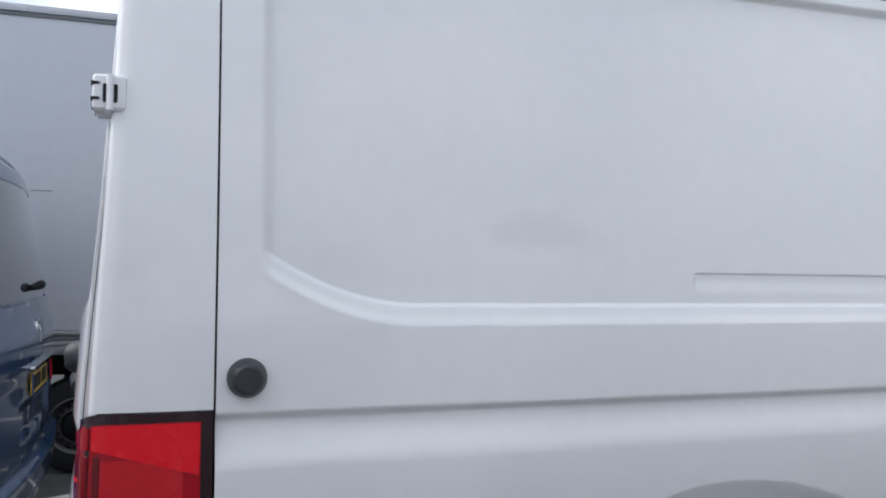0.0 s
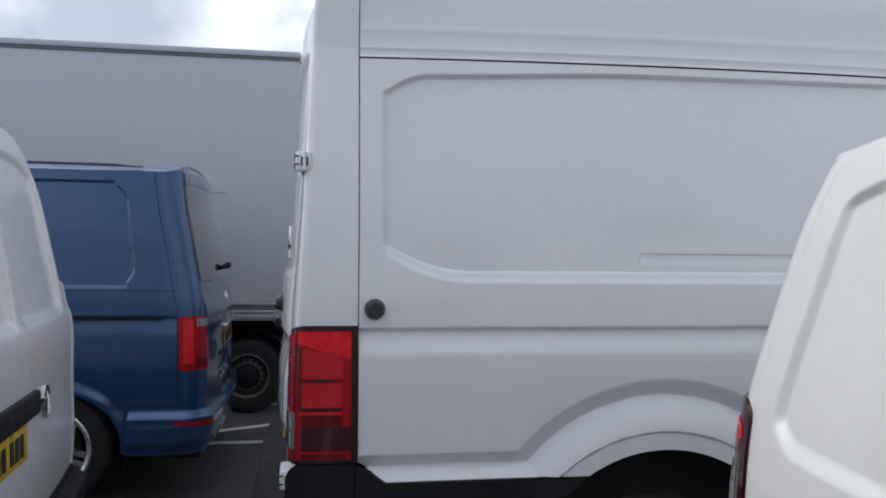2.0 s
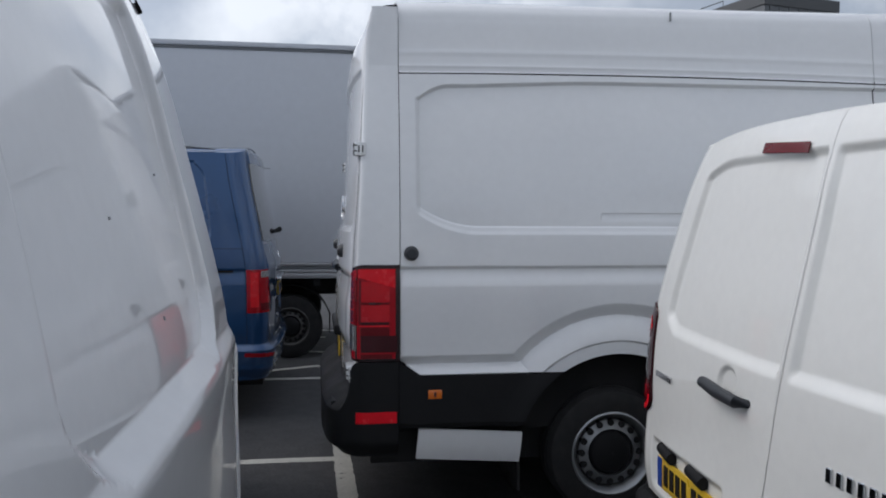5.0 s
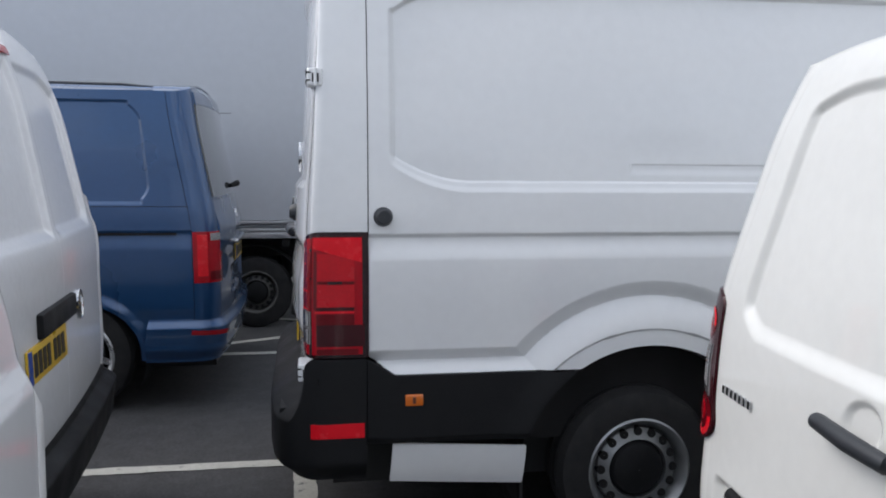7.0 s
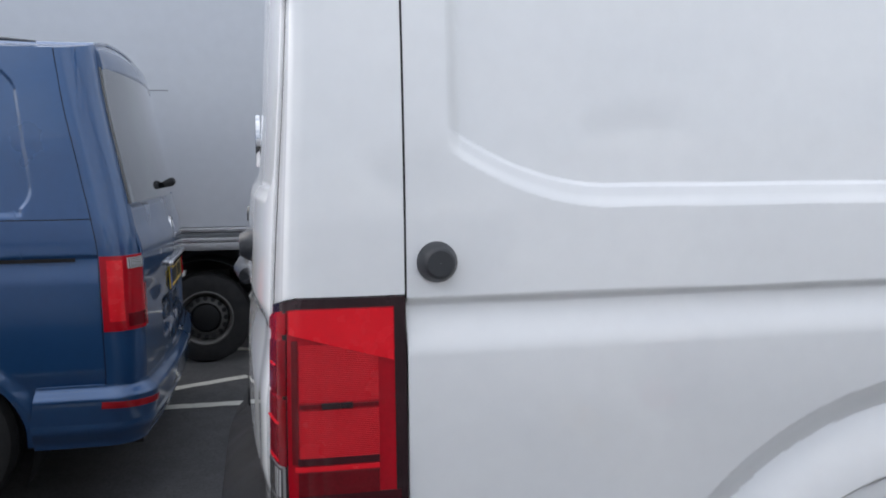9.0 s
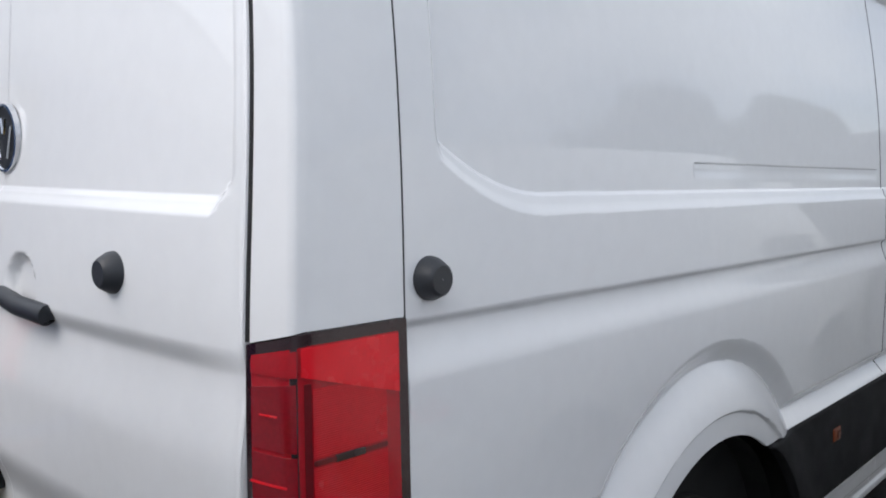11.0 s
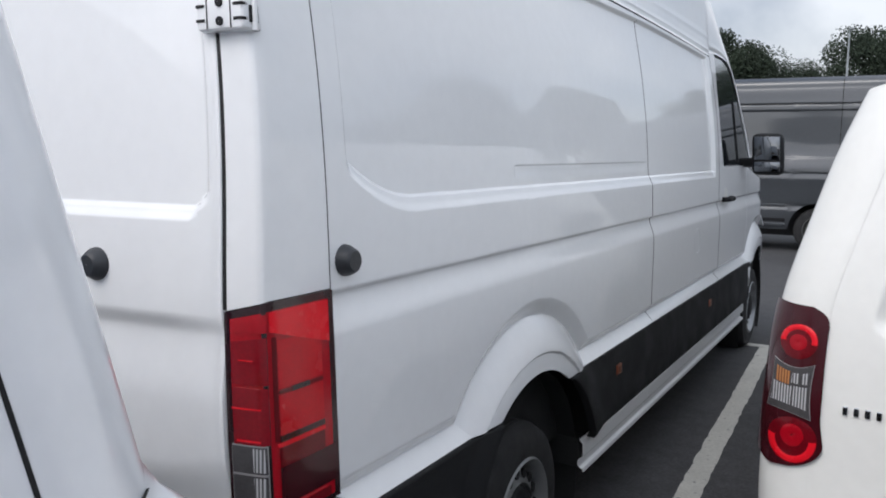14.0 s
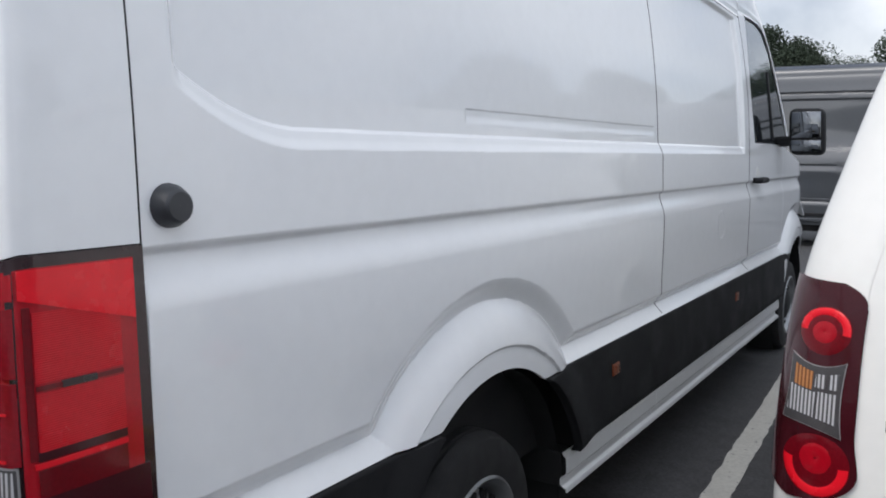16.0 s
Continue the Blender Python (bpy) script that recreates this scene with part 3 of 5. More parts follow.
    # tail lamp: dark housing with its moulded segments
    for side in (0, 1):
        def seat(u, z, off, side=side):
            x, y, z = corner_plan(u, z, off)
            return (x, VW - y, z) if side else (x, y, z)
        fl = not side
        lamp = grid("tail_lamp", LAMP_EDGE, van, lambda u, v: seat(u * 0.998, 0.816 + (0.4495 - 0.023 * np.clip((u - 0.62) / 0.38, 0, 1)) * v, 0.006 - 0.004 * step(0.9, 1.0, u)), np.linspace(0.0, 1.0, 60), np.linspace(0, 1, 24), flip=fl, lip=0.03, label="red tail lamp in a dark frame")

        def segment(name, mat, u0, u1, z0, z1, off=0.010, slope=0.0, label="", lamp=lamp, seat=seat, fl=fl):
            grid(name, mat, lamp, lambda u, v: seat(u, z0 + slope * (u - u0) * (1 - v) + (z1 - z0) * v - 0.023 * np.clip((u - 0.62) / 0.38, 0, 1) * step(1.14, 1.24, z1) * v, off), np.linspace(u0, u1, 16), np.linspace(0, 1, 4), flip=fl, lip=0.006, label=label)
        segment("lens_body", RED_CLEAR, 0.066, 0.934, 0.828, 1.250, 0.0075, 0, "clear red lens")
        segment("top_lens", RED_BRIGHT, 0.072, 0.645, 1.160, 1.248, 0.0105, 0.085, "bright red top lens")
        segment("lens", RED_LENS, 0.158, 0.592, 1.094, 1.190, 0.0098, 0, "ribbed red lens")
        segment("lens", RED_LENS, 0.158, 0.592, 0.999, 1.080, 0.0100, 0, "ribbed red lens")
        segment("divider", RED_DARK, 0.16, 0.59, 1.0840, 1.0900, 0.0110)
        segment("divider", LAMP_EDGE, 0.30, 0.47, 1.0825, 1.0915, 0.0115)
        segment("top_lens", RED_CLEAR, 0.66, 0.926, 1.208, 1.246, 0.0105, 0, "red top lens round the corner")
        segment("divider", RIM_RED, 0.16, 0.60, 0.988, 1.000, 0.0112)
        segment("red_bar", RED_BRIGHT, 0.16, 0.615, 0.978, 0.985, 0.0118, 0.0)
        segment("lower_lens", RED_DARK, 0.16, 0.60, 0.935, 0.975, 0.0095, 0, "red upper part of the lower lens")
        # maroon stands in for the dark reflection inside the lower lens
        segment("lower_lens", RIM_RED, 0.040, 0.60, 0.858, 0.936, 0.0097, 0, "lower lens with its dark inner reflection put into the colour")
        segment("lower_bar", RED_CLEAR, 0.16, 0.60, 0.850, 0.853, 0.0112)
        segment("lower_bar", RED_DARK, 0.115, 0.60, 0.830, 0.849, 0.0100)
        segment("rear_lens", RED_DEEP, 0.662, 0.926, 1.105, 1.200, 0.0100, 0, "red rear lens")
        segment("rear_lens", RED_DEEP, 0.662, 0.926, 0.986, 1.098, 0.0100)
        segment("rear_rib", RED_BRIGHT, 0.74, 0.86, 1.152, 1.155, 0.0125)
        segment("rear_rib", RED_BRIGHT, 0.70, 0.93, 1.056, 1.059, 0.0125)
        # the shading beside the lamp's fold, painted as a dark red strip
        segment("divider", RED_DARK, 0.600, 0.632, 0.990, 1.198, 0.0102)
        segment("rear_bar", RED_BRIGHT, 0.71, 0.90, 0.991, 0.995, 0.0118)
        segment("lens_rim", LENS_RIM, 0.672, 0.950, 0.866, 0.984, 0.0102)
        for za, zb in ((0.928, 0.982), (0.868, 0.923)):
            segment("reversing_lens", LENS_DARK, 0.678, 0.944, za, zb, 0.0110, 0, "clear reversing lens")
            segment("lens_ribs", CLEAR_LENS, 0.690, 0.770, za + 0.004, zb - 0.003, 0.0116)
    # dark seals in the gaps
    grid("door_seal", DARK, van, lambda u, v: (rear_lean(v) + 0.0035 + 0.0 * u, 0.088 + 0.022 * u + tumble(v), v), np.linspace(0, 1, 3), even(1.246, 2.46, 0.05), lip=0.01, flip=True, label="dark door seal")
    grid("panel_gap", DARK, van, lambda u, v: (0.2209 + 0.0034 * u, flank(0.2265 + 0 * u, v) + 0.0002, v), np.linspace(0, 1, 3), even(1.262, 2.185, 0.008), lip=0.004)
    grid("panel_gap", DARK, van, lambda u, v: (2.7365 + 0.006 * u, flank(2.7395 + 0 * u, v) - 0.0008, v), np.linspace(0, 1, 3), even(0.755, 2.18, 0.008), lip=0.004)
    grid("panel_gap", DARK, van, lambda u, v: (4.2925 + 0.007 * u, flank(4.296 + 0 * u, v) - 0.0008, v), np.linspace(0, 1, 3), even(0.755, 2.18, 0.008), lip=0.004)
    # rear doors
    for a, b, hand in ((0.0972, MID - 0.002, 1), (MID + 0.0015, VW - 0.113, -1)):
        door = grid("rear_door", WHITE, van, lambda u, v: (rear_face(u, 0.60 + 1.87 * v), u + (tumble(0.60 + 1.87 * v) * (MID - u) / (MID - 0.1015) if hand > 0 else 0 * v), 0.60 + 1.87 * v - 0.04 * v ** 8), even(a, b, 0.012), np.linspace(0, 1, 260), flip=True, label="white rear door")
        edge = a if hand > 0 else b
        for hz in (1.814, 0.758):
            out = -1 if hand > 0 else 1
            x0 = float(rear_lean(hz))
            hinge = part("hinge", block(x0 - 0.026, x0 + 0.030, edge - 0.082, edge + 0.040, hz - 0.030, hz + 0.034, 0.010, 3), WHITE, door, "white door hinge", True)
            for dz in (-0.013, 0.022):
                part("bolt_cap", lathe([(-0.004, 0.0005), (-0.004, 0.0085), (0.004, 0.009)], 14), DARK, hinge, "", True, pose(x0 - 0.026, edge - 0.024, hz + dz, 0, 0, -90))
            for dy in (-0.070, 0.028):
                for dz in (-0.010, 0.017):
                    part("slot", block(x0 - 0.0275, x0 - 0.012, edge + dy - 0.012, edge + dy + 0.010, hz + dz - 0.0028, hz + dz + 0.0028), DARK, hinge)
            for dy in (-0.052, 0.010):
                part("slot", block(x0 - 0.0270, x0 - 0.012, edge + dy - 0.0014, edge + dy + 0.0014, hz - 0.026, hz + 0.030), DARK, hinge)
            side_y = edge - 0.082 if hand > 0 else edge + 0.040
            part("slot", block(x0 - 0.008, x0 + 0.016, side_y - 0.003, side_y + 0.006, hz - 0.016, hz + 0.016, 0.002), DARK, hinge)
            part("hinge_pin", tube([(x0 + 0.004, side_y - 0.004, hz - 0.030), (x0 + 0.004, side_y - 0.004, hz + 0.032)], 0.006, 8), WHITE, hinge, "", True)
        yk = 0.414 if hand > 0 else VW - 0.421
        part("door_buffer", lathe([(-0.027, 0.0005), (-0.027, 0.021), (-0.024, 0.0245), (-0.022, 0.026), (-0.008, 0.034), (0.004, 0.036)], 36), KNOB, door, "black rubber door buffer", True,
             pose(float(rear_face(yk, 1.34)), yk, 1.318, 0, 0, -90))
    right_door = [o for o in van.children if o.name.startswith("rear_door")][0]
    left_door = [o for o in van.children if o.name.startswith("rear_door")][1]
    hx = float(rear_face(0.80, 1.28))
    handle = part("handle", tube([(hx + 0.010, 0.618, 1.216), (hx - 0.022, 0.646, 1.220), (hx - 0.036, 0.743, 1.228), (hx - 0.026, 0.856, 1.235), (hx + 0.008, 0.878, 1.237)], [0.014, 0.020, 0.019, 0.019, 0.012], 14), KNOB, right_door, "black pull handle", True)
    badge(right_door, pose(float(rear_face(0.905, 1.58)) - 0.006, 0.912, 1.545, 0, 0, -90), 0.070)
    lettering(left_door, pose(float(rear_face(1.45, 1.20)) - 0.004, 1.56, 1.140, 0, 0, -90), 7, 0.035, 0.006)
    px = float(rear_face(1.20, 0.80))
    part("plate_lamp_strip", block(px - 0.045, px + 0.01, 0.960, 1.56, 0.800, 0.860, 0.014), BLACK, left_door, "black plate lamp strip", True)
    plate(left_door, pose(px - 0.014, 1.24, 0.730, 0, 0, -90))
    # black bumper round the rear, with a reflector
    def bump(u, v):
        s = np.abs(u)
        px = curve([0, 0.35, 0.55, 0.75, 1.0], [-0.142, -0.136, -0.098, 0.02, 0.214])(s)
        py = curve([0, 0.35, 0.55, 0.75, 1.0], [MID, 0.30, 0.075, -0.012, -0.012])(s)
        top = 0.668 + 0.140 * step(0.60, 0.74, s)
        z = 0.355 + (top - 0.355) * v + 0.03 * (1 - s) * (1 - v)
        inw = 0.055 * step(0.18, 0.0, v) + 0.115 * np.clip((v - 0.70) / 0.30, 0, 1) ** 1.3 * (1 - step(0.60, 0.72, s))
        k = step(0.85, 0.6, s)
        px, py = px + inw * k, py + inw * (1 - 0.8 * k)
        return px, np.where(u < 0, VW - py, py), z
    us = np.concatenate([np.linspace(-1, -0.3, 50), np.linspace(-0.28, 0.28, 8), np.linspace(0.3, 1, 50)])
    bumper = grid("rear_bumper", BLACK, van, bump, us, np.linspace(0, 1, 30), flip=False, lip=0.06, label="black plastic rear bumper")
    part("bumper_step", block(-0.10, 0.03, 0.10, VW - 0.10, 0.56, 0.615, 0.01), BLACK, bumper, "ribbed black step", True)
    grid("reflector", RED_BRIGHT, bumper, lambda u, v: (u, -0.022 + 0.014 * step(0.05, -0.02, u), 0.528 + 0.052 * v), np.linspace(0.012, 0.205, 12), np.linspace(0, 1, 4), lip=0.006, label="red rear reflector")
    # black cladding before and behind the wheel
    def rear_clad(u, v):
        x = 0.218 + u * 0.0
        top = 0.743
        z = 0.495 + (top - 0.495) * v
        right = REAR_AXLE - np.sqrt(np.maximum((ARCH_R + 0.004) ** 2 - (z - AXLE_Z) ** 2, 0))
        x = 0.218 + u * (right - 0.218)
        z = z + v * 0.064 * np.clip((0.318 - x) / 0.1, 0, 1)
        return x, -0.012 - 0.006 * step(0.0, 0.15, u) + 0.016 * step(0.10, 0.0, v) - 0.018 * step(0.78, 1.0, u), z
    clad = grid("rear_cladding", BLACK, van, rear_clad, np.linspace(0, 1, 50), np.linspace(0, 1, 20), lip=0.03, label="black plastic side cladding")

    def mid_clad(u, v):
        z = 0.462 + 0.282 * v
        left = REAR_AXLE + np.sqrt(np.maximum((ARCH_R + 0.004) ** 2 - (z - AXLE_Z) ** 2, 0))
        right = FRONT_AXLE - np.sqrt(np.maximum((ARCH_R + 0.004) ** 2 - (z - AXLE_Z) ** 2, 0))
        return left + u * (right - left), -0.018 + 0.012 * step(0.08, 0.0, v) + 0.006 * step(0.94, 1.0, v) - 0.022 * step(0.06, 0.0, u), z
    mid = grid("side_cladding", BLACK, van, mid_clad, np.linspace(0, 1, 90), np.linspace(0, 1, 16), lip=0.03, label="black plastic side cladding")
    for owner, mx, mz in ((clad, 0.386, 0.657), (mid, 2.150, 0.655), (mid, 3.95, 0.655)):
        mk = part("side_marker", block(mx - 0.033, mx + 0.033, -0.0225, -0.010, mz - 0.021, mz + 0.021, 0.004), AMBER if owner is clad else DULL_AMBER, owner, "amber side marker" if owner is clad else "dull amber side marker", True)
        part("marker_core", block(mx - 0.006, mx + 0.006, -0.0245, -0.015, mz - 0.012, mz + 0.012), material("dark_amber", (0.12, 0.03, 0.01), 0.4), mk)
    # white sills and the white cover under the rear cladding
    sill = lambda u, v: (u, 0.006 + 0.022 * step(0.50, 0.30, v) - 0.020 * step(0.16, 0.10, v) + 0.012 * step(0.86, 1.0, v), 0.325 + 0.130 * v)
    grid("sill", WHITE, van, sill, np.concatenate([even(1.782, 2.67, 0.05)]), np.linspace(0, 1, 24), lip=0.004, label="white painted sill")
    grid("sill", WHITE, van, sill, np.concatenate([even(2.676, 5.25, 0.05)]), np.linspace(0, 1, 24), lip=0.02, label="white painted sill")
    part("sill_end", block(1.792, 1.86, 0.030, 0.30, 0.335, 0.452, 0.004), CHASSIS, van, "dark end of the sill")
    grid("lower_cover", WHITE, van, lambda u, v: (0.312 + 0.505 * u - 0.010 * (1 - v), 0.012 + 0.03 * (1 - v) ** 2, 0.338 + 0.150 * v - 0.034 * u), np.linspace(0, 1, 10), np.linspace(0, 1, 10), lip=0.02, label="white cover below the cladding")
    # wheel wells and wheels
    for c in (REAR_AXLE, FRONT_AXLE):
        for y0, y1 in ((0.012, 0.50), (VW - 0.50, VW - 0.012)):
            well = bmesh.new()
            n = 28
            rows = [[well.verts.new((c + 0.515 * math.cos(math.pi * (i / n * 1.3 - 0.15)), y, AXLE_Z + 0.515 * math.sin(math.pi * (i / n * 1.3 - 0.15)))) for i in range(n + 1)] for y in (y0, y1)]
            for i in range(n):
                well.faces.new((rows[0][i], rows[0][i + 1], rows[1][i + 1], rows[1][i]))
            part("wheel_well", well, CHASSIS, van, "", True)
        wheel(van, c - 0.020, 0.118, 0.326, 0.326, 0.197, -1, "steel")
        wheel(van, c - 0.020, VW - 0.118, 0.326, 0.326, 0.197, 1, "steel")
    part("mudflap", block(0.80, 0.815, 0.05, 0.28, 0.16, 0.45, 0.004), RUBBER, van, "black rubber mudflap")
    # flank fittings
    part("side_buffer", lathe([(-0.030, 0.0005), (-0.030, 0.022), (-0.027, 0.026), (-0.025, 0.027), (-0.010, 0.034), (0.006, 0.036)], 36), KNOB, van, "black round rubber door stop", True, pose(0.277, 0.0, 1.322))
    door = [o for o in van.children if o.name.startswith("driver_door")][0]
    part("handle", tube([(4.40, -0.005, 1.262), (4.43, -0.032, 1.262), (4.60, -0.034, 1.262), (4.63, -0.005, 1.262)], 0.017, 10), BLACK, door, "black door handle", True)
    part("handle_cup", lathe([(-0.002, 0.0005), (-0.003, 0.045), (0.004, 0.05)], 28), CREAM, door, "", True, pose(4.52, 0.001, 1.29))
    part("fuel_flap", lathe([(-0.0025, 0.066), (-0.004, 0.0685), (-0.0025, 0.071)], 40), material("flap_edge", (0.68, 0.69, 0.70), 0.4), van, "round fuel flap outline", True, pose(3.66, flank(3.66, 1.06) - 0.0, 1.06))
    part("side_window", slab([(4.47, 1.48), (4.47, 2.185), (4.72, 2.190), (4.90, 2.160), (5.08, 2.045), (5.30, 1.775), (5.40, 1.61), (5.47, 1.48)], 0.02, 0.004), GLASS, van, "dark side window", False, Matrix.Translation((0, 0.012 - 1.49 * 0.095, 0)) @ Matrix(((1, 0, 0, 0), (0, 1, 0.095, 0), (0, 0, 1, 0), (0, 0, 0, 1))))
    lean = Matrix.Translation((0, -1.49 * 0.095, 0)) @ Matrix(((1, 0, 0, 0), (0, 1, 0.095, 0), (0, 0, 1, 0), (0, 0, 0, 1)))
    part("door_pillar", slab([(4.30, 1.472), (4.30, 2.20), (4.465, 2.20), (4.465, 1.472)], 0.03, 0.006), WHITE, van, "white door pillar", False, lean @ Matrix.Translation((0, 0.006, 0)))
    part("window_post", slab([(4.985, 1.50), (4.985, 1.93), (5.01, 1.905), (5.01, 1.50)], 0.012), BLACK, van, "black window post", False, lean @ Matrix.Translation((0, 0.004, 0)))
    part("left_window", slab([(4.47, 1.48), (4.47, 2.185), (4.72, 2.190), (4.90, 2.160), (5.08, 2.045), (5.30, 1.775), (5.40, 1.61), (5.47, 1.48)], 0.02, 0.004), GLASS, van, "dark side window", False, Matrix.Translation((0, VW - 0.03 + 1.49 * 0.095, 0)) @ Matrix(((1, 0, 0, 0), (0, 1, -0.095, 0), (0, 0, 1, 0), (0, 0, 0, 1))))
    # the cab's front: window frames, sloping roof and windscreen
    ks = [0, 0.18, 0.36, 0.52, 0.74, 0.88, 1.0]
    inner = [curve(ks, c) for c in ([4.30, 4.62, 4.91, 5.10, 5.33, 5.43, 5.50], [0.074, 0.074, 0.070, 0.060, 0.036, 0.020, 0.008], [2.196, 2.204, 2.178, 2.062, 1.785, 1.625, 1.465])]
    outer = [curve(ks, c) for c in ([4.30, 4.62, 4.90, 5.13, 5.52, 5.74, 5.93], [0.118, 0.120, 0.122, 0.124, 0.126, 0.128, 0.130], [2.605, 2.510, 2.350, 2.200, 1.885, 1.69, 1.50])]
    for side in (0, 1):
        def frame_fn(u, v, side=side):
            x = inner[0](u) + (outer[0](u) - inner[0](u)) * v
            y = inner[1](u) + (outer[1](u) - inner[1](u)) * v ** 1.8 - 0.004 * ridge(0.10, 0.05, v)
            z = inner[2](u) + (outer[2](u) - inner[2](u)) * v
            return x, (VW - y if side else y), z
        grid("cab_frame", WHITE, van, frame_fn, np.linspace(0, 1, 60), np.linspace(0, 1, 24), flip=bool(side), lip=0.03, label="white cab window frame")

    def cab_front(u, v):
        c = np.maximum(1 - np.abs(v) ** 3, 0)
        y0 = outer[1](u)
        return outer[0](u) + (0.02 + 0.26 * step(0.15, 0.6, u)) * (1 - v ** 2), MID + v * (MID - y0), outer[2](u) + (0.085 - 0.05 * step(0.2, 0.6, u)) * c
    grid("cab_roof", WHITE, van, cab_front, np.linspace(0, 0.50, 30), np.linspace(-1, 1, 41), lip=0.02, label="white sloping cab roof")
    grid("windscreen", GLASS, van, cab_front, np.linspace(0.505, 1.0, 24), np.linspace(-0.985, 0.985, 31), lip=0.01, label="dark windscreen")
    grid("bonnet", WHITE, van, lambda u, v: (5.60 + 0.95 * v, u, 1.41 - 0.28 * v - 0.10 * v ** 4 - 0.12 * ((u - MID) / MID) ** 4), even(0.06, VW - 0.06, 0.08), np.linspace(0, 1, 20), label="white bonnet", flip=True)
    grid("front_bumper", BLACK, van, lambda u, v: (6.42 + 0.36 * (1 - np.abs((u - MID) / MID) ** 3) - 0.05 * v, u, 0.35 + 0.70 * v), even(0.12, VW - 0.12, 0.08), np.linspace(0, 1, 16), lip=0.03, label="black front bumper")
    # door mirror
    mir = part("door_mirror", block(5.06, 5.18, -0.285, -0.070, 1.410, 1.705, 0.055, 6), BLACK, van, "black door mirror with two glasses", True)
    part("mirror_arm", tube([(5.12, -0.09, 1.50), (5.18, 0.02, 1.495)], 0.035, 10), BLACK, mir, "", True)
    part("upper_glass", block(5.054, 5.064, -0.266, -0.090, 1.518, 1.682, 0.004), MIRROR, mir, "flat mirror glass", True)
    part("lower_glass", block(5.054, 5.064, -0.266, -0.090, 1.434, 1.504, 0.004), MIRROR, mir, "small wide-angle glass", True)

    def tumblehome(co):
        """Both sides lean inwards towards the roof."""
        co[:, 1] += 0.042 * (co[:, 2] - 1.26) * (1 - co[:, 1] / MID)
        return co
    reshape(van, tumblehome)
    return van


tall_van()


# ---- smaller vans: a body lofted from its rear profile, half width and corner radius ----
def make_van(name, label, m, s):
    van = anchor(name, m, label, "van")
    W, xr, rc, b, L, h, paint = s["half"], s["rear"], s["corner"], s["bow"], s["length"], s["height"], s["paint"]
    zt = s["side_top"]
    axle, az, ar = s["axle"], s["wheel_r"] - 0.02, s["arch"]
    front_axle = axle + s["base"]

    def path(t, z, off=0.0):
        """Round the rear in plan: |t| < 1 over the rear face, 1 to 2 round the corner, then metres along the side."""
        t, z = np.asarray(t, float), np.asarray(z, float)
        k = np.sign(t)
        a = np.abs(t)
        w, r = W(z), rc + off
        flat = w - rc
        x1, y1 = xr(z) + b * np.minimum(a, 1) ** 2 - off, np.minimum(a, 1) * flat
        ang = np.clip(a - 1, 0, 1) * math.pi / 2
        cx = xr(z) + b + rc
        x2, y2 = cx - r * np.cos(ang), flat + r * np.sin(ang)
        x = np.where(a <= 1, x1, x2 + np.maximum(a - 2, 0))
        y = np.where(a <= 1, y1, y2)
        return x, k * y

    def roof_z(t):
        return zt + (h - zt) * (1 - np.clip(np.abs(t), 0, 1) ** 3.2)

    def lateral(t):
        """How far out a place on the rear lies, as a share of the half width at the roof's edge."""
        a = np.abs(np.asarray(t, float))
        w = float(W(zt))
        y = np.where(a <= 1, a * (w - rc), w - rc + rc * np.sin(np.clip(a - 1, 0, 1) * math.pi / 2))
        return y / w

    def around(v):
        """The reverse of lateral."""
        w = float(W(zt))
        y = np.abs(np.asarray(v, float)) * w
        return np.sign(v) * np.where(y <= w - rc, y / (w - rc), 1 + np.arcsin(np.clip((y - w + rc) / rc, 0, 1)) / (math.pi / 2))

    def seam_t(z):
        return 2 + np.maximum(s["seam"](z) - (xr(z) + b + rc), 0.002)
    edge_gap = s.get("edge_gap", 0.02)
    swell = s.get("corner_press", lambda t, z: 0.0)
    press = s["press"]
    split, te, z0 = s["split"], s["door_edge"], s["door_low"]
    # rear doors or tailgate
    spans = [(-te, split - 0.003), (split + 0.003, te)] if s["doors"] == 2 else [(-te, te)]
    doors = []
    for a, c in spans:
        def fn(u, v):
            z = z0 + (roof_z(lateral(u)) - 0.004 - z0) * v
            side = np.where(u > split, te - split, te + split)
            lean = s.get("split_lean", 0.0) * (1.05 - z) * (1 - ((u - split) / side) ** 2)
            x, y = path(u + lean, z, 0.0)
            d = press(u, z)
            return x + d, y, z
        n = max(40, int((c - a) * W(1.0) / 0.009))
        doors.append(grid("rear_door" if s["doors"] == 2 else "tailgate", paint, van, fn, np.linspace(a, c, n), np.linspace(0, 1, 220), flip=True, label="painted rear door" if s["doors"] == 2 else "painted tailgate"))
    # corner pillars to the side seam
    for k in (1, -1):
        def fn(u, v, k=k):
            z = s["corner_low"] + (zt - s["corner_low"]) * v
            t = te + edge_gap + (seam_t(z) - te - edge_gap) * u
            z = s["corner_low"] + (roof_z(lateral(t)) - s["corner_low"]) * v
            x, y = path(k * t, z, swell(t, z))
            return x, y, z
        def gap(u, v, k=k):
            z = s["corner_low"] + (zt - s["corner_low"]) * v
            x, y = path(k * (seam_t(z) + 0.0005 + 0.0024 * u), z, 0.0006 + swell(2.0, z))
            return x, y, z
        if s.get("gap", True):
            grid("panel_gap", DARK, van, gap, np.linspace(0, 1, 3), np.linspace(0, 1, 60), lip=0.004, flip=(k > 0))
        grid("corner_pillar", paint, van, fn, np.linspace(0, 1, 50), np.linspace(0, 1, 90), flip=(k > 0), label="painted rear corner pillar")
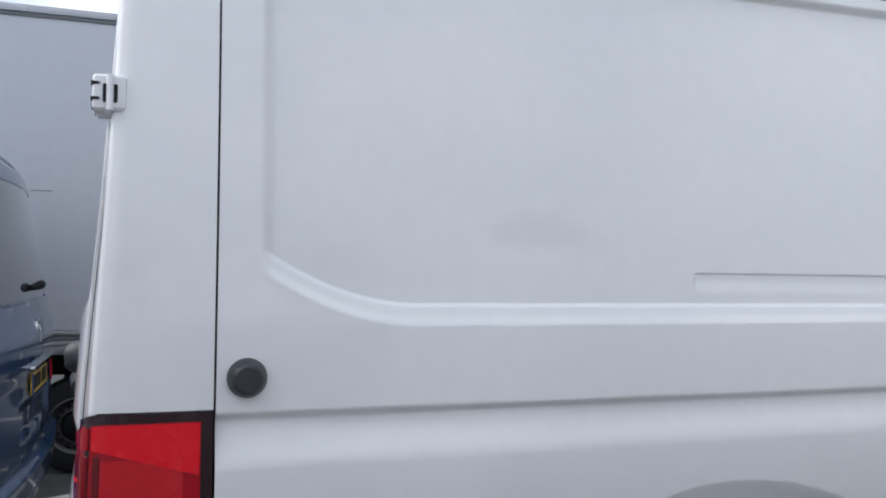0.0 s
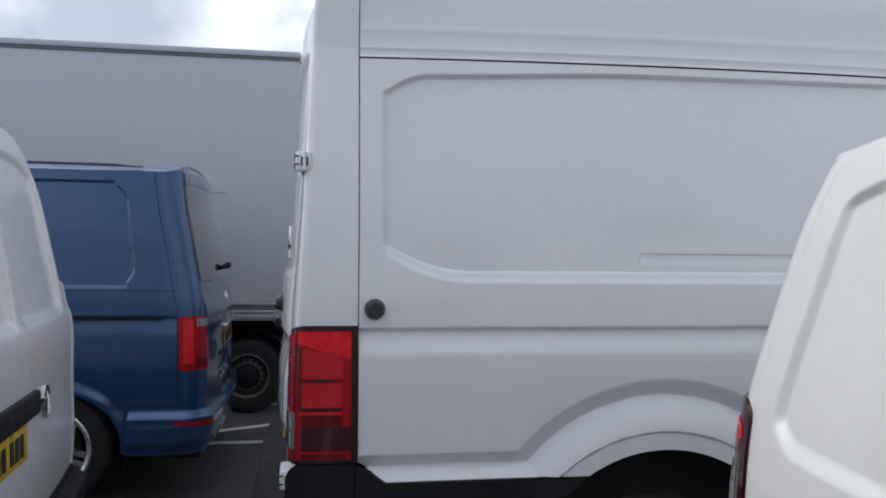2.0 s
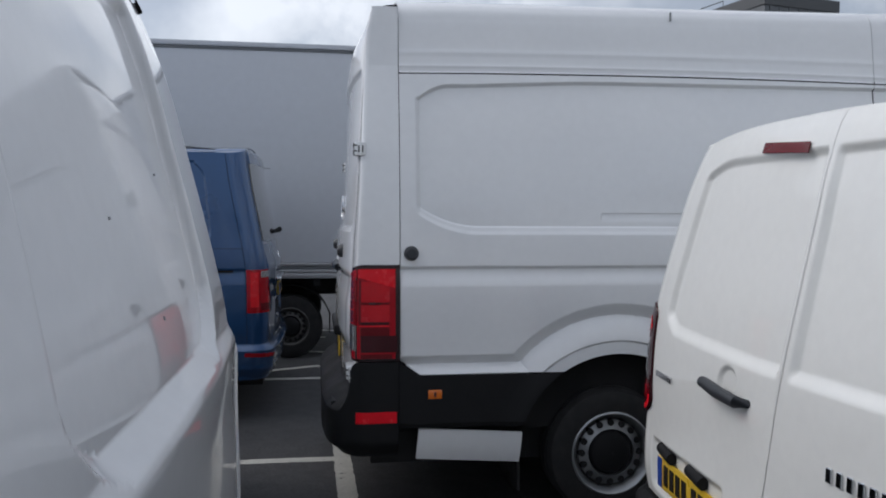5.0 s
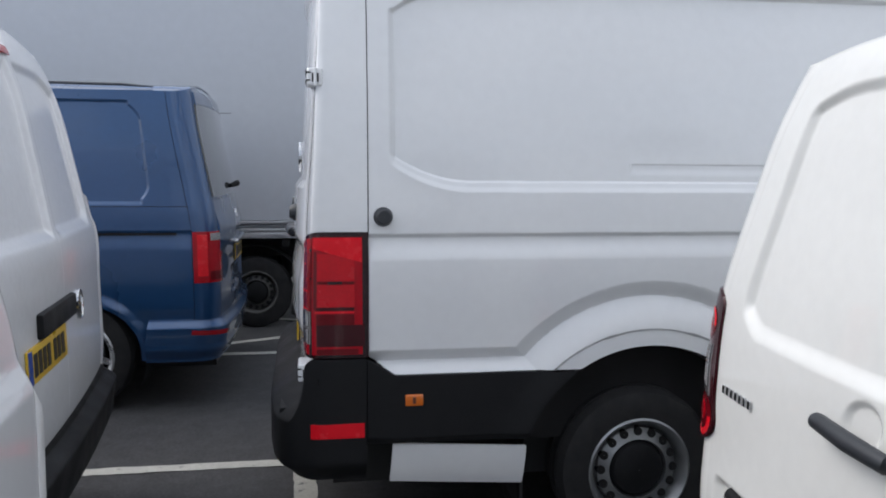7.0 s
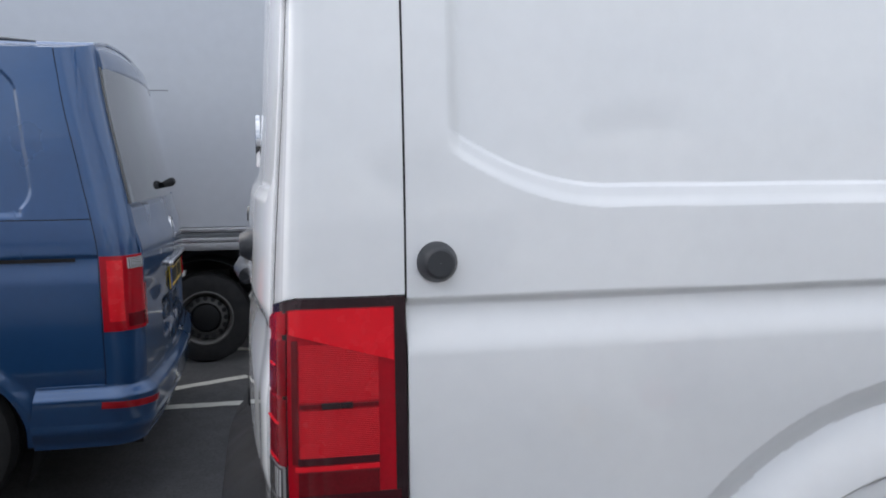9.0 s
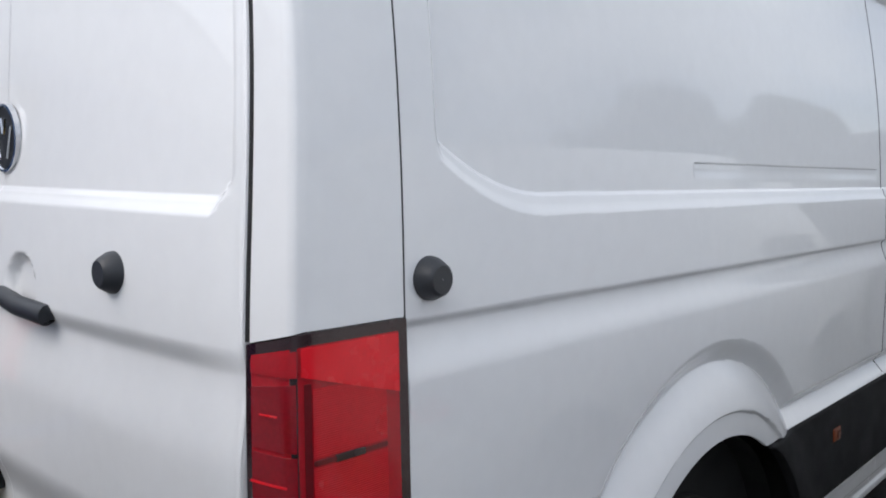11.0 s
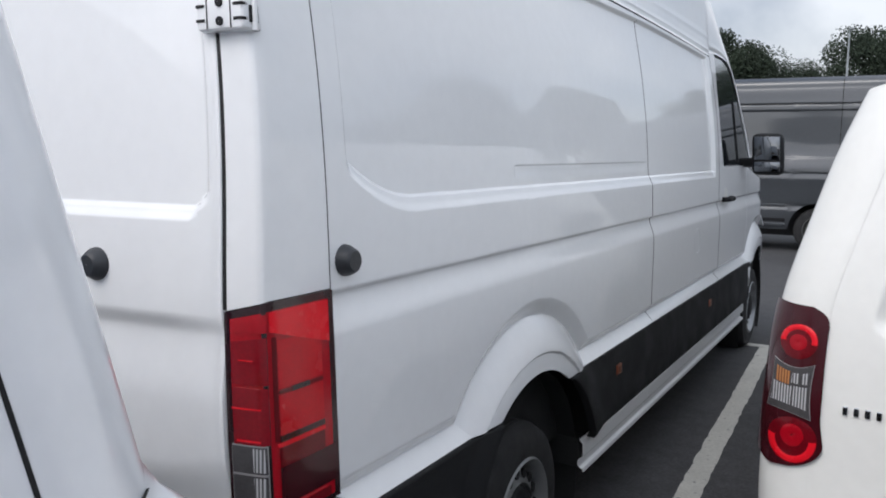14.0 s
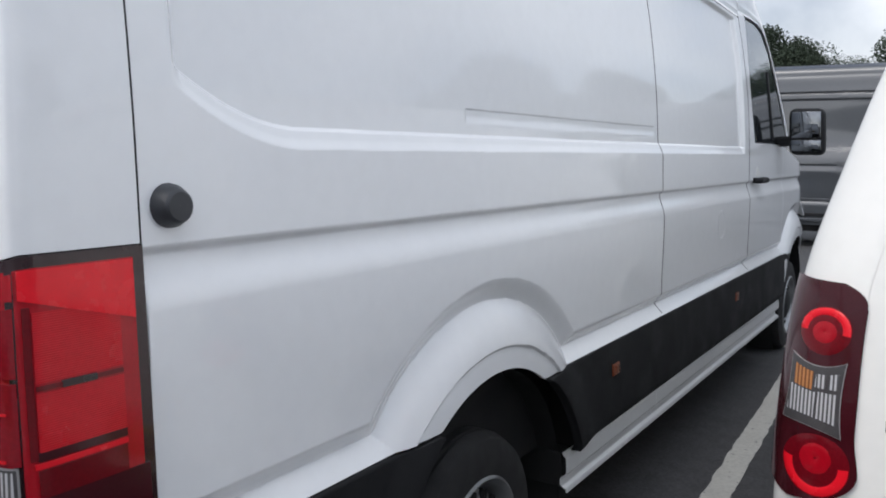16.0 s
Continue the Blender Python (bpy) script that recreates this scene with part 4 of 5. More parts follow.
    # sides
    side_press = s["side_press"]

    def low(x):
        z = np.full(np.shape(x), s["sill"], float)
        for c in (axle, front_axle):
            z = np.maximum(z, az + np.sqrt(np.maximum(ar ** 2 - (np.asarray(x) - c) ** 2, 0)))
        return z
    x_mid, x_door, x_end = s["panel_end"], L - 1.05, L - 0.12
    x_nom = float(s["seam"](1.0)) + 0.004
    for k in (1, -1):
        def fn(u, v, k=k):
            x = x_nom + (x_mid - x_nom) * u
            a = low(x)
            z = a + (zt - a) * v
            x = x + (s["seam"](z) + 0.004 - x_nom) * (1 - u) ** 3
            return x, k * (W(z) - side_press(x, z)), z
        grid("side_panel", paint, van, fn, np.concatenate([np.linspace(0, 0.5, 150), np.linspace(0.505, 1, 60)]), np.linspace(0, 1, 200), flip=(k > 0), label="painted side panel")
        top_line = lambda x: np.interp(x, [x_mid, L - 1.75, L - 0.95, L - 0.1], [zt, zt, 1.12, 0.85])

        def door_fn(u, v, k=k):
            a = low(u)
            z = a + (top_line(u) - a) * v
            return u, k * (W(z) - side_press(u, z) - 0.05 * np.clip((u - (L - 1.0)) / 0.9, 0, 1) ** 3), z
        grid("front_door", paint, van, door_fn, even(x_mid + 0.006, x_door, 0.03), np.linspace(0, 1, 60), flip=(k > 0), label="painted front door")
        grid("front_wing", paint, van, door_fn, even(x_door + 0.006, x_end, 0.03), np.linspace(0, 1, 60), flip=(k > 0), label="painted front wing")
        pane = slab([(x_mid + 0.12, 1.10), (x_mid + 0.12, zt - 0.10), (L - 1.80, zt - 0.10), (L - 1.20, 1.16), (L - 1.20, 1.10)], 0.012, 0.003)
        lean = (float(W(1.1)) - float(W(zt - 0.1))) / (zt - 1.2)
        part("side_window", pane, GLASS, van, "dark side window", False, Matrix(((1, 0, 0, 0), (0, 1, -k * lean, k * (float(W(1.1)) + 1.1 * lean) - 0.004), (0, 0, 1, 0), (0, 0, 0, 1))))
    # roof, windscreen, bonnet, front
    def roof(u, v):
        z = roof_z(v)
        w = W(zt)
        bead = s["roof_bead"] * (ridge(0.86, 0.02, np.abs(v)) - ridge(0.90, 0.02, np.abs(v)))
        x0 = path(around(v), z)[0]
        return x0 + (L - 1.75 - x0) * u, v * w, z + bead
    grid("roof", paint, van, roof, np.concatenate([np.linspace(0, 0.2, 24), np.linspace(0.21, 1, 20)]), np.sin(np.linspace(-math.pi / 2, math.pi / 2, 61)), label="painted roof", flip=False)
    grid("windscreen", GLASS, van, lambda u, v: (L - 0.95 - 0.80 * v + 0.06 * (1 - u ** 2), u * (W(1.1 + 0.7 * v) - 0.05), 1.13 + (h - 0.06 - 1.13) * v), np.linspace(-1, 1, 20), np.linspace(0, 1, 12), label="dark windscreen")
    grid("bonnet", paint, van, lambda u, v: (L - 0.97 + 0.90 * v, u * (W(1.0 + 0 * v) - 0.02), 1.14 - 0.24 * v - 0.08 * v ** 4 - 0.06 * u ** 4), np.linspace(-1, 1, 24), np.linspace(0, 1, 16), flip=True, label="painted bonnet")
    grid("front_bumper", s["bumper_paint"], van, lambda u, v: (L - 0.13 + 0.13 * (1 - u ** 4) - 0.03 * v, u * W(0.7 + 0 * v), 0.25 + 0.66 * v), np.linspace(-1, 1, 24), np.linspace(0, 1, 12), lip=0.03, label="front bumper")
    # rear bumper
    zb0, zb1, out = s["bumper"]

    def bumper(u, v):
        z = zb0 + (zb1 - zb0) * v
        prof = out * (step(0.0, 0.35, v) * 0.75 + 0.25) - out * 0.8 * step(0.80, 1.0, v)
        x, y = path(u, np.maximum(z, 0.45), prof)
        return x, y, z - 0.02 * step(1.4, 2.2, np.abs(u)) * 0
    te_b = 2 + s["bumper_run"]
    bump = grid("rear_bumper", s["bumper_paint"], van, bumper, np.concatenate([np.linspace(-te_b, -1, 34), np.linspace(-0.97, 0.97, 30), np.linspace(1, te_b, 34)]), np.linspace(0, 1, 26), flip=True, lip=0.04, label=s["bumper_label"])
    # inner body, wells, wheels
    x_in = float(xr(zt)) + 0.26
    core = block(x_in, L - 1.9, -float(W(zt)) + 0.10, float(W(zt)) - 0.10, 0.45, zt - 0.05)
    part("inner_body", core, DARK, van, "dark inner body")
    part("lower_inner_body", block(0.15, L - 0.3, -float(W(0.8)) + 0.08, float(W(0.8)) - 0.08, 0.74, 1.05), DARK, van)
    part("underbody", block(0.10, L - 0.2, -0.62, 0.62, 0.22, 0.46), CHASSIS, van, "black underbody")
    for c in (axle, front_axle):
        for k in (1, -1):
            well = bmesh.new()
            n = 24
            rows = [[well.verts.new((c + (ar - 0.004) * math.cos(math.pi * (i / n * 1.3 - 0.15)), y, az + (ar - 0.004) * math.sin(math.pi * (i / n * 1.3 - 0.15)))) for i in range(n + 1)] for y in (k * (float(W(0.6)) - 0.02), k * (float(W(0.6)) - 0.38))]
            for i in range(n):
                well.faces.new((rows[0][i], rows[0][i + 1], rows[1][i + 1], rows[1][i]))
            part("wheel_well", well, CHASSIS, van, "", True)
            wheel(van, c, k * (float(W(0.6)) - 0.125), s["wheel_r"], s["wheel_r"], s["rim"], k, s["wheel_style"])
    return van, doors, bump, path, roof_z, te


def strip(name, mat, parent, path, ts, z, width, off=0.004, label="", flip=True):
    """A thin band that lies on a van's skin at height z(t)."""
    def fn(u, v):
        zz = z(u) + width * (v - 0.5)
        x, y = path(u, zz, off)
        return x, y, zz
    return grid(name, mat, parent, fn, ts, np.linspace(0, 1, 4), lip=0.004, label=label, flip=flip)


def facing(path, t, z, off=0.0, k=1):
    """A pose on a van's rear skin whose -y looks out of it."""
    e = 0.02
    x, y = path(t, z, off)
    xa, ya = path(t + e, z, off)
    xb, yb = path(t - e, z, off)
    xc, yc = path(t, z + e, off)
    xd, yd = path(t, z - e, off)
    across = Vector((float(xb - xa), float(yb - ya), 0)).normalized()
    up = Vector((float(xc - xd), float(yc - yd), 2 * e)).normalized()
    out = across.cross(up).normalized()
    up = -across.cross(out).normalized() if across.cross(out).z < 0 else across.cross(out).normalized()
    return Matrix(((across.x, -out.x, up.x, float(x)), (across.y, -out.y, up.y, float(y)), (across.z, -out.z, up.z, z), (0, 0, 0, 1)))


# -- the small white van beside the tall one --
def small_van():
    rear = curve([0.25, 0.45, 0.75, 1.06, 1.4, 1.6, 1.70, 1.76, 1.82], [0.07, 0.0, 0.0, 0.014, 0.064, 0.102, 0.134, 0.168, 0.225])
    half = curve([0.25, 0.55, 0.9, 1.14, 1.34, 1.55, 1.70], [0.895, 0.930, 0.926, 0.902, 0.848, 0.782, 0.722])

    def press(t, z):
        out = 0.0
        low = 1.066 + 0.022 * np.clip(t, 0, 1) + 0.05 * step(0.74, 0.90, t) + 0.05 * step(-0.74, -0.90, t)
        top = 1.615 - 0.05 * np.clip((np.abs(t) - 0.6) / 0.3, 0, 1) ** 2
        for a, c in ((-0.18, 0.885), (-0.885, -0.22)):
            out = out + 0.020 * step(low - 0.044, low, z) * step(a, a + 0.03, t) * (1 - step(c - 0.045, c, t)) * (1 - step(top - 0.004, top + 0.028, z))
        cup = np.hypot((t - 0.16) * 0.76 / 0.058, (z - 0.965) / 0.05)
        out = out + 0.012 * (1 - step(0.7, 1.1, cup))
        plate_dent = step(0.06, 0.12, t) * (1 - step(0.88, 0.94, t)) * step(0.46, 0.50, z) * (1 - step(0.625, 0.66, z))
        return out + 0.022 * plate_dent

    def side_press(x, z):
        r = np.minimum(np.hypot(x - 0.72, z - 0.3), np.hypot(x - 3.45, z - 0.3))
        return -0.018 * step(0.44, 0.36, r) + 0.006 * ridge(0.95, 0.02, z)
    van, doors, bump, path, roof_z, te = make_van("small_van", "small white panel van with twin rear doors and red lamps", pose(1.058, -1.677, 0) @ Matrix.Diagonal((1, 1, 1.033, 1)), dict(
        half=half, rear=rear, corner=0.14, bow=0.045, length=4.38, height=1.735, side_top=1.680, paint=CREAM, axle=0.72, base=2.73, wheel_r=0.315, rim=0.20,
        arch=0.36, wheel_style="steel", seam=lambda z: np.maximum(rear(z) + 0.30, 0.30), press=press, side_press=side_press, split=-0.20, split_lean=0.23, door_edge=1.02, door_low=0.44,
        edge_gap=0.003, corner_low=0.40, sill=0.32, panel_end=2.35, roof_bead=0.004, doors=2, bumper=(0.24, 0.44, 0.045), bumper_paint=BLACK, bumper_run=0.25, bumper_label="black plastic rear bumper"))
    right, left = doors
    # tail lamps, laid out by the distance from the van's outer edge
    def edge_t(d, z):
        """The place round the corner that lies d inside the outer edge, seen from behind."""
        w = half(z)
        y = w - np.asarray(d, float)
        flat = w - 0.14
        return np.where(y <= flat, y / flat, 1 + np.arcsin(np.clip((y - flat) / 0.14, 0, 1)) * 2 / math.pi)

    for k in (1, -1):
        def body(u, v, off=0.010, k=k):
            w = 0.138 + 0.020 * (1 - v) + 0.010 * step(0.34, 0.14, v)
            w = w - 0.045 * np.clip((v - 0.88) / 0.12, 0, 1) ** 3
            w = 0.02 + (w - 0.02) * np.sqrt(1 - np.clip((0.17 - v) / 0.17, 0, 1) ** 2 * 0.96)
            z = 0.714 + 0.420 * v + 0.022 * (1 - u) * step(0.15, 0.0, v) * np.clip(1 - u, 0, 1)
            x, y = path(k * edge_t(0.004 + 0.012 * (1 - v) * 0 + (w - 0.004) * u, z), z, off)
            return x, y, z
        lamp = grid("tail_lamp", RIM_RED, van, body, np.linspace(0, 1, 30), np.linspace(0, 1, 60), lip=0.03, flip=(k < 0), label="upright tail lamp with round red lights")

        def ring(name, mat, cd, cz, r0, r1, off, label="", a=0.0, b=2 * math.pi, k=k, lamp=lamp):
            def fn(u, v):
                r = r0 + (r1 - r0) * v
                z = cz + r * np.sin(u)
                x, y = path(k * edge_t(np.maximum(cd + r * np.cos(u), 0.001), z), z, off + 0.0015 * (1 - (2 * v - 1) ** 2))
                return x, y, z
            grid(name, mat, lamp, fn, np.linspace(a, b, 48), np.linspace(0, 1, 6), lip=0, flip=(k > 0), label=label)
        for cd, cz, rr in ((0.080, 1.043, 0.043), (0.093, 0.790, 0.057)):
            low = cz < 0.9
            ring("round_light", RED_DARK, cd, cz, 0.001, rr * 1.04, 0.0108, "dark red round light")
            ring("light_arc", RED_BRIGHT, cd, cz, rr * 0.68, rr, 0.0118, "bright red arc", math.pi * (0.97 if low else -0.03), math.pi * (2.03 if low else 1.03))
            ring("light_core", RED_CLEAR, cd, cz + (0.014 if low else -0.002), 0.001, rr * 0.54, 0.0116, "red lamp core")

        def mid_lens(u, v, grow=0.0, k=k):
            c = 2 * u - 1
            z = 0.922 + (0.054 + grow) * (2 * v - 1) + 0.014 * c ** 2 * (2 * v - 1) * np.where(v > 0.5, 1.0, 0.4) - 0.012 * u * (1 - v)
            d0, d1 = 0.030 - grow - 0.004 * (1 - v), 0.124 + grow + 0.006 * (1 - v)
            pinch = 0.005 * (1 - (2 * v - 1) ** 2)
            x, y = path(k * edge_t(np.maximum(d0 + pinch * 0.6 + (d1 - d0 - pinch * 1.6) * u, 0.001), z), z, 0.0128 - grow * 0.4)
            return x, y, z
        grid("lens_rim", LENS_RIM, lamp, lambda u, v: mid_lens(u, v, 0.0013), np.linspace(0, 1, 16), np.linspace(0, 1, 13), lip=0.003, flip=(k < 0), label="pale lens edge")
        lens = grid("clear_lens", LENS_DARK, lamp, mid_lens, np.linspace(0, 1, 16), np.linspace(0, 1, 13), lip=0.004, flip=(k < 0), label="clear ribbed indicator and reversing lens")
        for name, mat, u0, u1, v0, v1 in (("amber_ribs", AMBER_LENS, 0.10, 0.46, 0.60, 0.90), ("clear_ribs", CLEAR_LENS, 0.05, 0.54, 0.16, 0.57), ("clear_ribs", CLEAR_LENS, 0.60, 0.94, 0.16, 0.60), ("clear_ribs", CLEAR_LENS, 0.52, 0.70, 0.66, 0.88), ("clear_ribs", CLEAR_LENS, 0.78, 0.93, 0.66, 0.88)):
            o = grid(name, mat, lens, lambda u, v: mid_lens(u0 + (u1 - u0) * u, v0 + (v1 - v0) * v), np.linspace(0, 1, 6), np.linspace(0, 1, 6), lip=0.003, flip=(k < 0), label="amber bulb behind ribs" if "amber" in name else "")
            o.data.transform(Matrix.Translation((-0.0012, 0.0008 * k, 0)))
    strip("stop_lamp", RED_DARK, left, path, np.linspace(-0.18, 0.22, 22), lambda t: 1.648 + 0.04 * t, 0.030, 0.008, "dark red high stop lamp")
    hx = facing(path, 0.16, 0.945, 0.0)
    bar = part("handle", tube([(-0.135, 0.012, 0.006), (-0.115, -0.026, 0.003), (0.0, -0.036, -0.004), (0.105, -0.030, -0.012), (0.13, 0.012, -0.014)], [0.012, 0.018, 0.020, 0.018, 0.013], 14), KNOB, left, "black pull handle", True, hx)
    lettering(left, facing(path, 0.925, 0.888, 0.003), 7, 0.022, 0.010, CHROME)
    lettering(right, facing(path, -0.46, 0.845, 0.003), 7, 0.036, 0.012, CHROME)
    plate(left, facing(path, 0.53, 0.545, -0.014))
    for t in (0.74, 0.40):
        part("plate_lamp", tube([(-0.055, 0.0, 0.0), (0.055, 0.0, -0.012)], 0.022, 12), BLACK, left, "black plate lamp", True, facing(path, t, 0.635, -0.006))
    return van


small_van()

# -- vans of one type that stand back to back with the tall one --
mid_rear = curve([0.25, 0.45, 0.60, 1.0, 1.20, 1.30, 1.36, 1.52, 1.80, 1.915, 1.98, 2.05], [0.06, 0.02, 0.0, 0.0, 0.004, 0.022, 0.036, 0.076, 0.158, 0.212, 0.26, 0.33])
blue_half = curve([0.25, 0.55, 0.85, 1.10, 1.30, 1.40, 1.80, 2.0], [0.90, 0.945, 0.955, 0.952, 0.942, 0.930, 0.885, 0.855])
mid_half = curve([0.25, 0.55, 0.85, 1.10, 1.30, 1.40, 1.80, 1.95], [0.90, 0.945, 0.952, 0.950, 0.935, 0.920, 0.845, 0.800])
blue_rear = curve([0.25, 0.45, 0.60, 1.0, 1.20, 1.30, 1.36, 1.52, 1.80, 1.915, 1.98, 2.06], [0.06, 0.02, 0.0, 0.0, 0.006, 0.022, 0.034, 0.068, 0.128, 0.146, 0.158, 0.21])
TURN = pose(0, 0, 0, 0, 0, 180)


def blue_van():
    def press(t, z):
        return 0.012 * step(1.355, 1.375, z) * (1 - step(1.0, 1.05, np.abs(t))) - 0.012 * step(1.30, 1.20, z) * step(0.98, 1.1, z) + 0.02 * step(0.92, 0.86, z) * step(0.70, 0.78, z) * (1 - step(0.5, 0.6, np.abs(t)))

    def side_press(x, z):
        left = 0.425 + 0.13 * (z - 1.37) + 0.06 * np.clip((z - 1.80) / 0.09, 0, 1) ** 2 + 0.05 * np.clip((1.46 - z) / 0.09, 0, 1) ** 2
        inset = step(left, left + 0.022, x) * step(1.335, 1.360, z) * (1 - step(1.895, 1.915, z))
        r = np.minimum(np.hypot(x - 0.90, z - 0.33), np.hypot(x - 3.90, z - 0.33))
        belt = 0.010 * step(1.19, 1.165, z) - 0.014 * step(1.165, 1.06, z)
        return 0.013 * inset + belt - 0.022 * step(0.50, 0.43, r) + 0.012 * step(0.70, 0.60, z)
    seam = lambda z: np.maximum(np.interp(z, [0.55, 1.176, 1.327, 1.98], [0.185, 0.197, 0.207, 0.300]), blue_rear(z) + 0.192)
    van, doors, bump, path, roof_z, te = make_van("blue_van", "dark blue metallic panel van with a glazed tailgate", pose(-0.475, 3.15, 0) @ TURN, dict(
        half=blue_half, rear=blue_rear, corner=0.13, bow=0.045, length=4.90, height=2.045, side_top=1.965, paint=BLUE, axle=0.90, base=3.0, wheel_r=0.345, rim=0.225,
        arch=0.42, wheel_style="alloy", seam=seam, press=press, side_press=side_press, split=0, door_edge=1.12, door_low=0.60, corner_low=0.58, sill=0.34, panel_end=3.0,
        roof_bead=0.006, doors=1, bumper=(0.33, 0.615, 0.055), bumper_paint=BLUE, bumper_run=0.285, bumper_label="blue painted rear bumper"))
    gate = doors[0]
    glass_z = lambda v: 1.385 + (1.905 - 1.385) * v

    def pane(u, v):
        z = glass_z(v)
        x, y = path(u * (1.16 - 0.02 * v), z, 0.010)
        return x, y, z
    grid("rear_window", GLASS, gate, pane, np.linspace(-1, 1, 60), np.linspace(0, 1, 30), lip=0.012, flip=True, label="tinted rear window")

    def lip_fn(u, v):
        z = 1.915 + 0.075 * v - 0.012 * np.abs(u) ** 4
        x, y = path(u, np.minimum(z, 2.0), 0.010 * np.clip(1 - v, 0, 1) ** 0.6 + 0.005)
        return x, y, z
    grid("spoiler", BLUE, gate, lip_fn, np.linspace(-1.12, 1.12, 60), np.linspace(0, 1, 12), lip=0.03, flip=True, label="small roof spoiler")
    part("wiper", tube([(-0.07, 0.0, 0), (-0.02, -0.035, 0.004), (0.05, -0.038, 0.006), (0.08, -0.02, 0.004)], [0.014, 0.020, 0.020, 0.012], 10), BLACK, gate, "black wiper hub", True, facing(path, 0.0, 1.435, 0.014))
    for k in (1, -1):
        def seat(u, v, z0=0.858, z1=1.178, off=0.007, a=0.98, k=k):
            z = z0 + (z1 - z0) * v
            end = 2 + seam(z) - (blue_rear(z) + 0.175) - 0.004
            x, y = path(k * (a + (end - a) * u), z, off)
            return x, y, z
        lamp = grid("tail_lamp", RED_CLEAR, van, seat, np.linspace(0, 1, 24), np.linspace(0, 1, 20), lip=0.02, flip=(k > 0), label="red wraparound tail lamp")
        grid("red_light", RED_BRIGHT, lamp, lambda u, v: seat(0.66 + 0.28 * u, v, 0.90, 1.16, 0.010), np.linspace(0, 1, 12), np.linspace(0, 1, 10), lip=0.004, flip=(k > 0), label="bright red light bar")
        grid("clear_light", CLEAR_LENS, lamp, lambda u, v: seat(0.04 + 0.52 * u, v, 1.122, 1.168, 0.010), np.linspace(0, 1, 12), np.linspace(0, 1, 6), lip=0.004, flip=(k > 0), label="clear reversing light")
        grid("dark_light", RED_DARK, lamp, lambda u, v: seat(0.10 + 0.5 * u, v, 0.875, 0.93, 0.010), np.linspace(0, 1, 12), np.linspace(0, 1, 6), lip=0.004, flip=(k > 0))
        strip("reflector", RED_CLEAR, bump, lambda t, z, off: path(t, z, off + 0.050), np.linspace(1.05, 2.02, 20) if k > 0 else np.linspace(-2.02, -1.05, 20), lambda t: 0.515 + 0.02 * np.abs(t) - 0.02, 0.030, 0.008, "red bumper reflector")
        # sliding-door rail and the seam over it
        rail = lambda u, v, k=k: (u, k * (blue_half(1.166 + 0 * u) + 0.001), 1.158 + 0.016 * v)
        grid("door_rail", DARK, van, rail, even(0.285, 2.3, 0.1), np.linspace(0, 1, 3), lip=0.004, flip=(k > 0), label="black sliding door rail")
        line = lambda u, v, k=k: (u, k * (blue_half(1.327 + 0 * u) + 0.0012), 1.3255 + 0.0035 * v)
        grid("panel_gap", DARK, van, line, even(0.215, 2.9, 0.1), np.linspace(0, 1, 3), lip=0.003, flip=(k > 0))
        part("roof_strip", tube([(0.42, k * 0.81, 1.990), (0.60, k * 0.815, 2.001), (1.5, k * 0.815, 2.006), (3.1, k * 0.81, 2.006)], [0.004, 0.011, 0.011, 0.011], 8), GREY_PAINT, van, "slim dark roof strip", True)
    plate(gate, facing(path, 0.0, 0.98, 0.004))
    part("plate_trim", block(-0.34, 0.34, -0.03, 0.01, -0.014, 0.014, 0.006), CHROME, gate, "chrome plate trim", True, facing(path, 0.0, 1.065, 0.004))
    badge(gate, facing(path, 0.0, 1.22, 0.004), 0.06)
    lettering(gate, facing(path, 0.92, 1.145, 0.004), 11, 0.028, 0.006)
    restack(van, (0, 0.86, 1.18, 1.435, 1.99, 2.1), (0, 0.793, 1.105, 1.365, 1.977, 2.08))
    return van


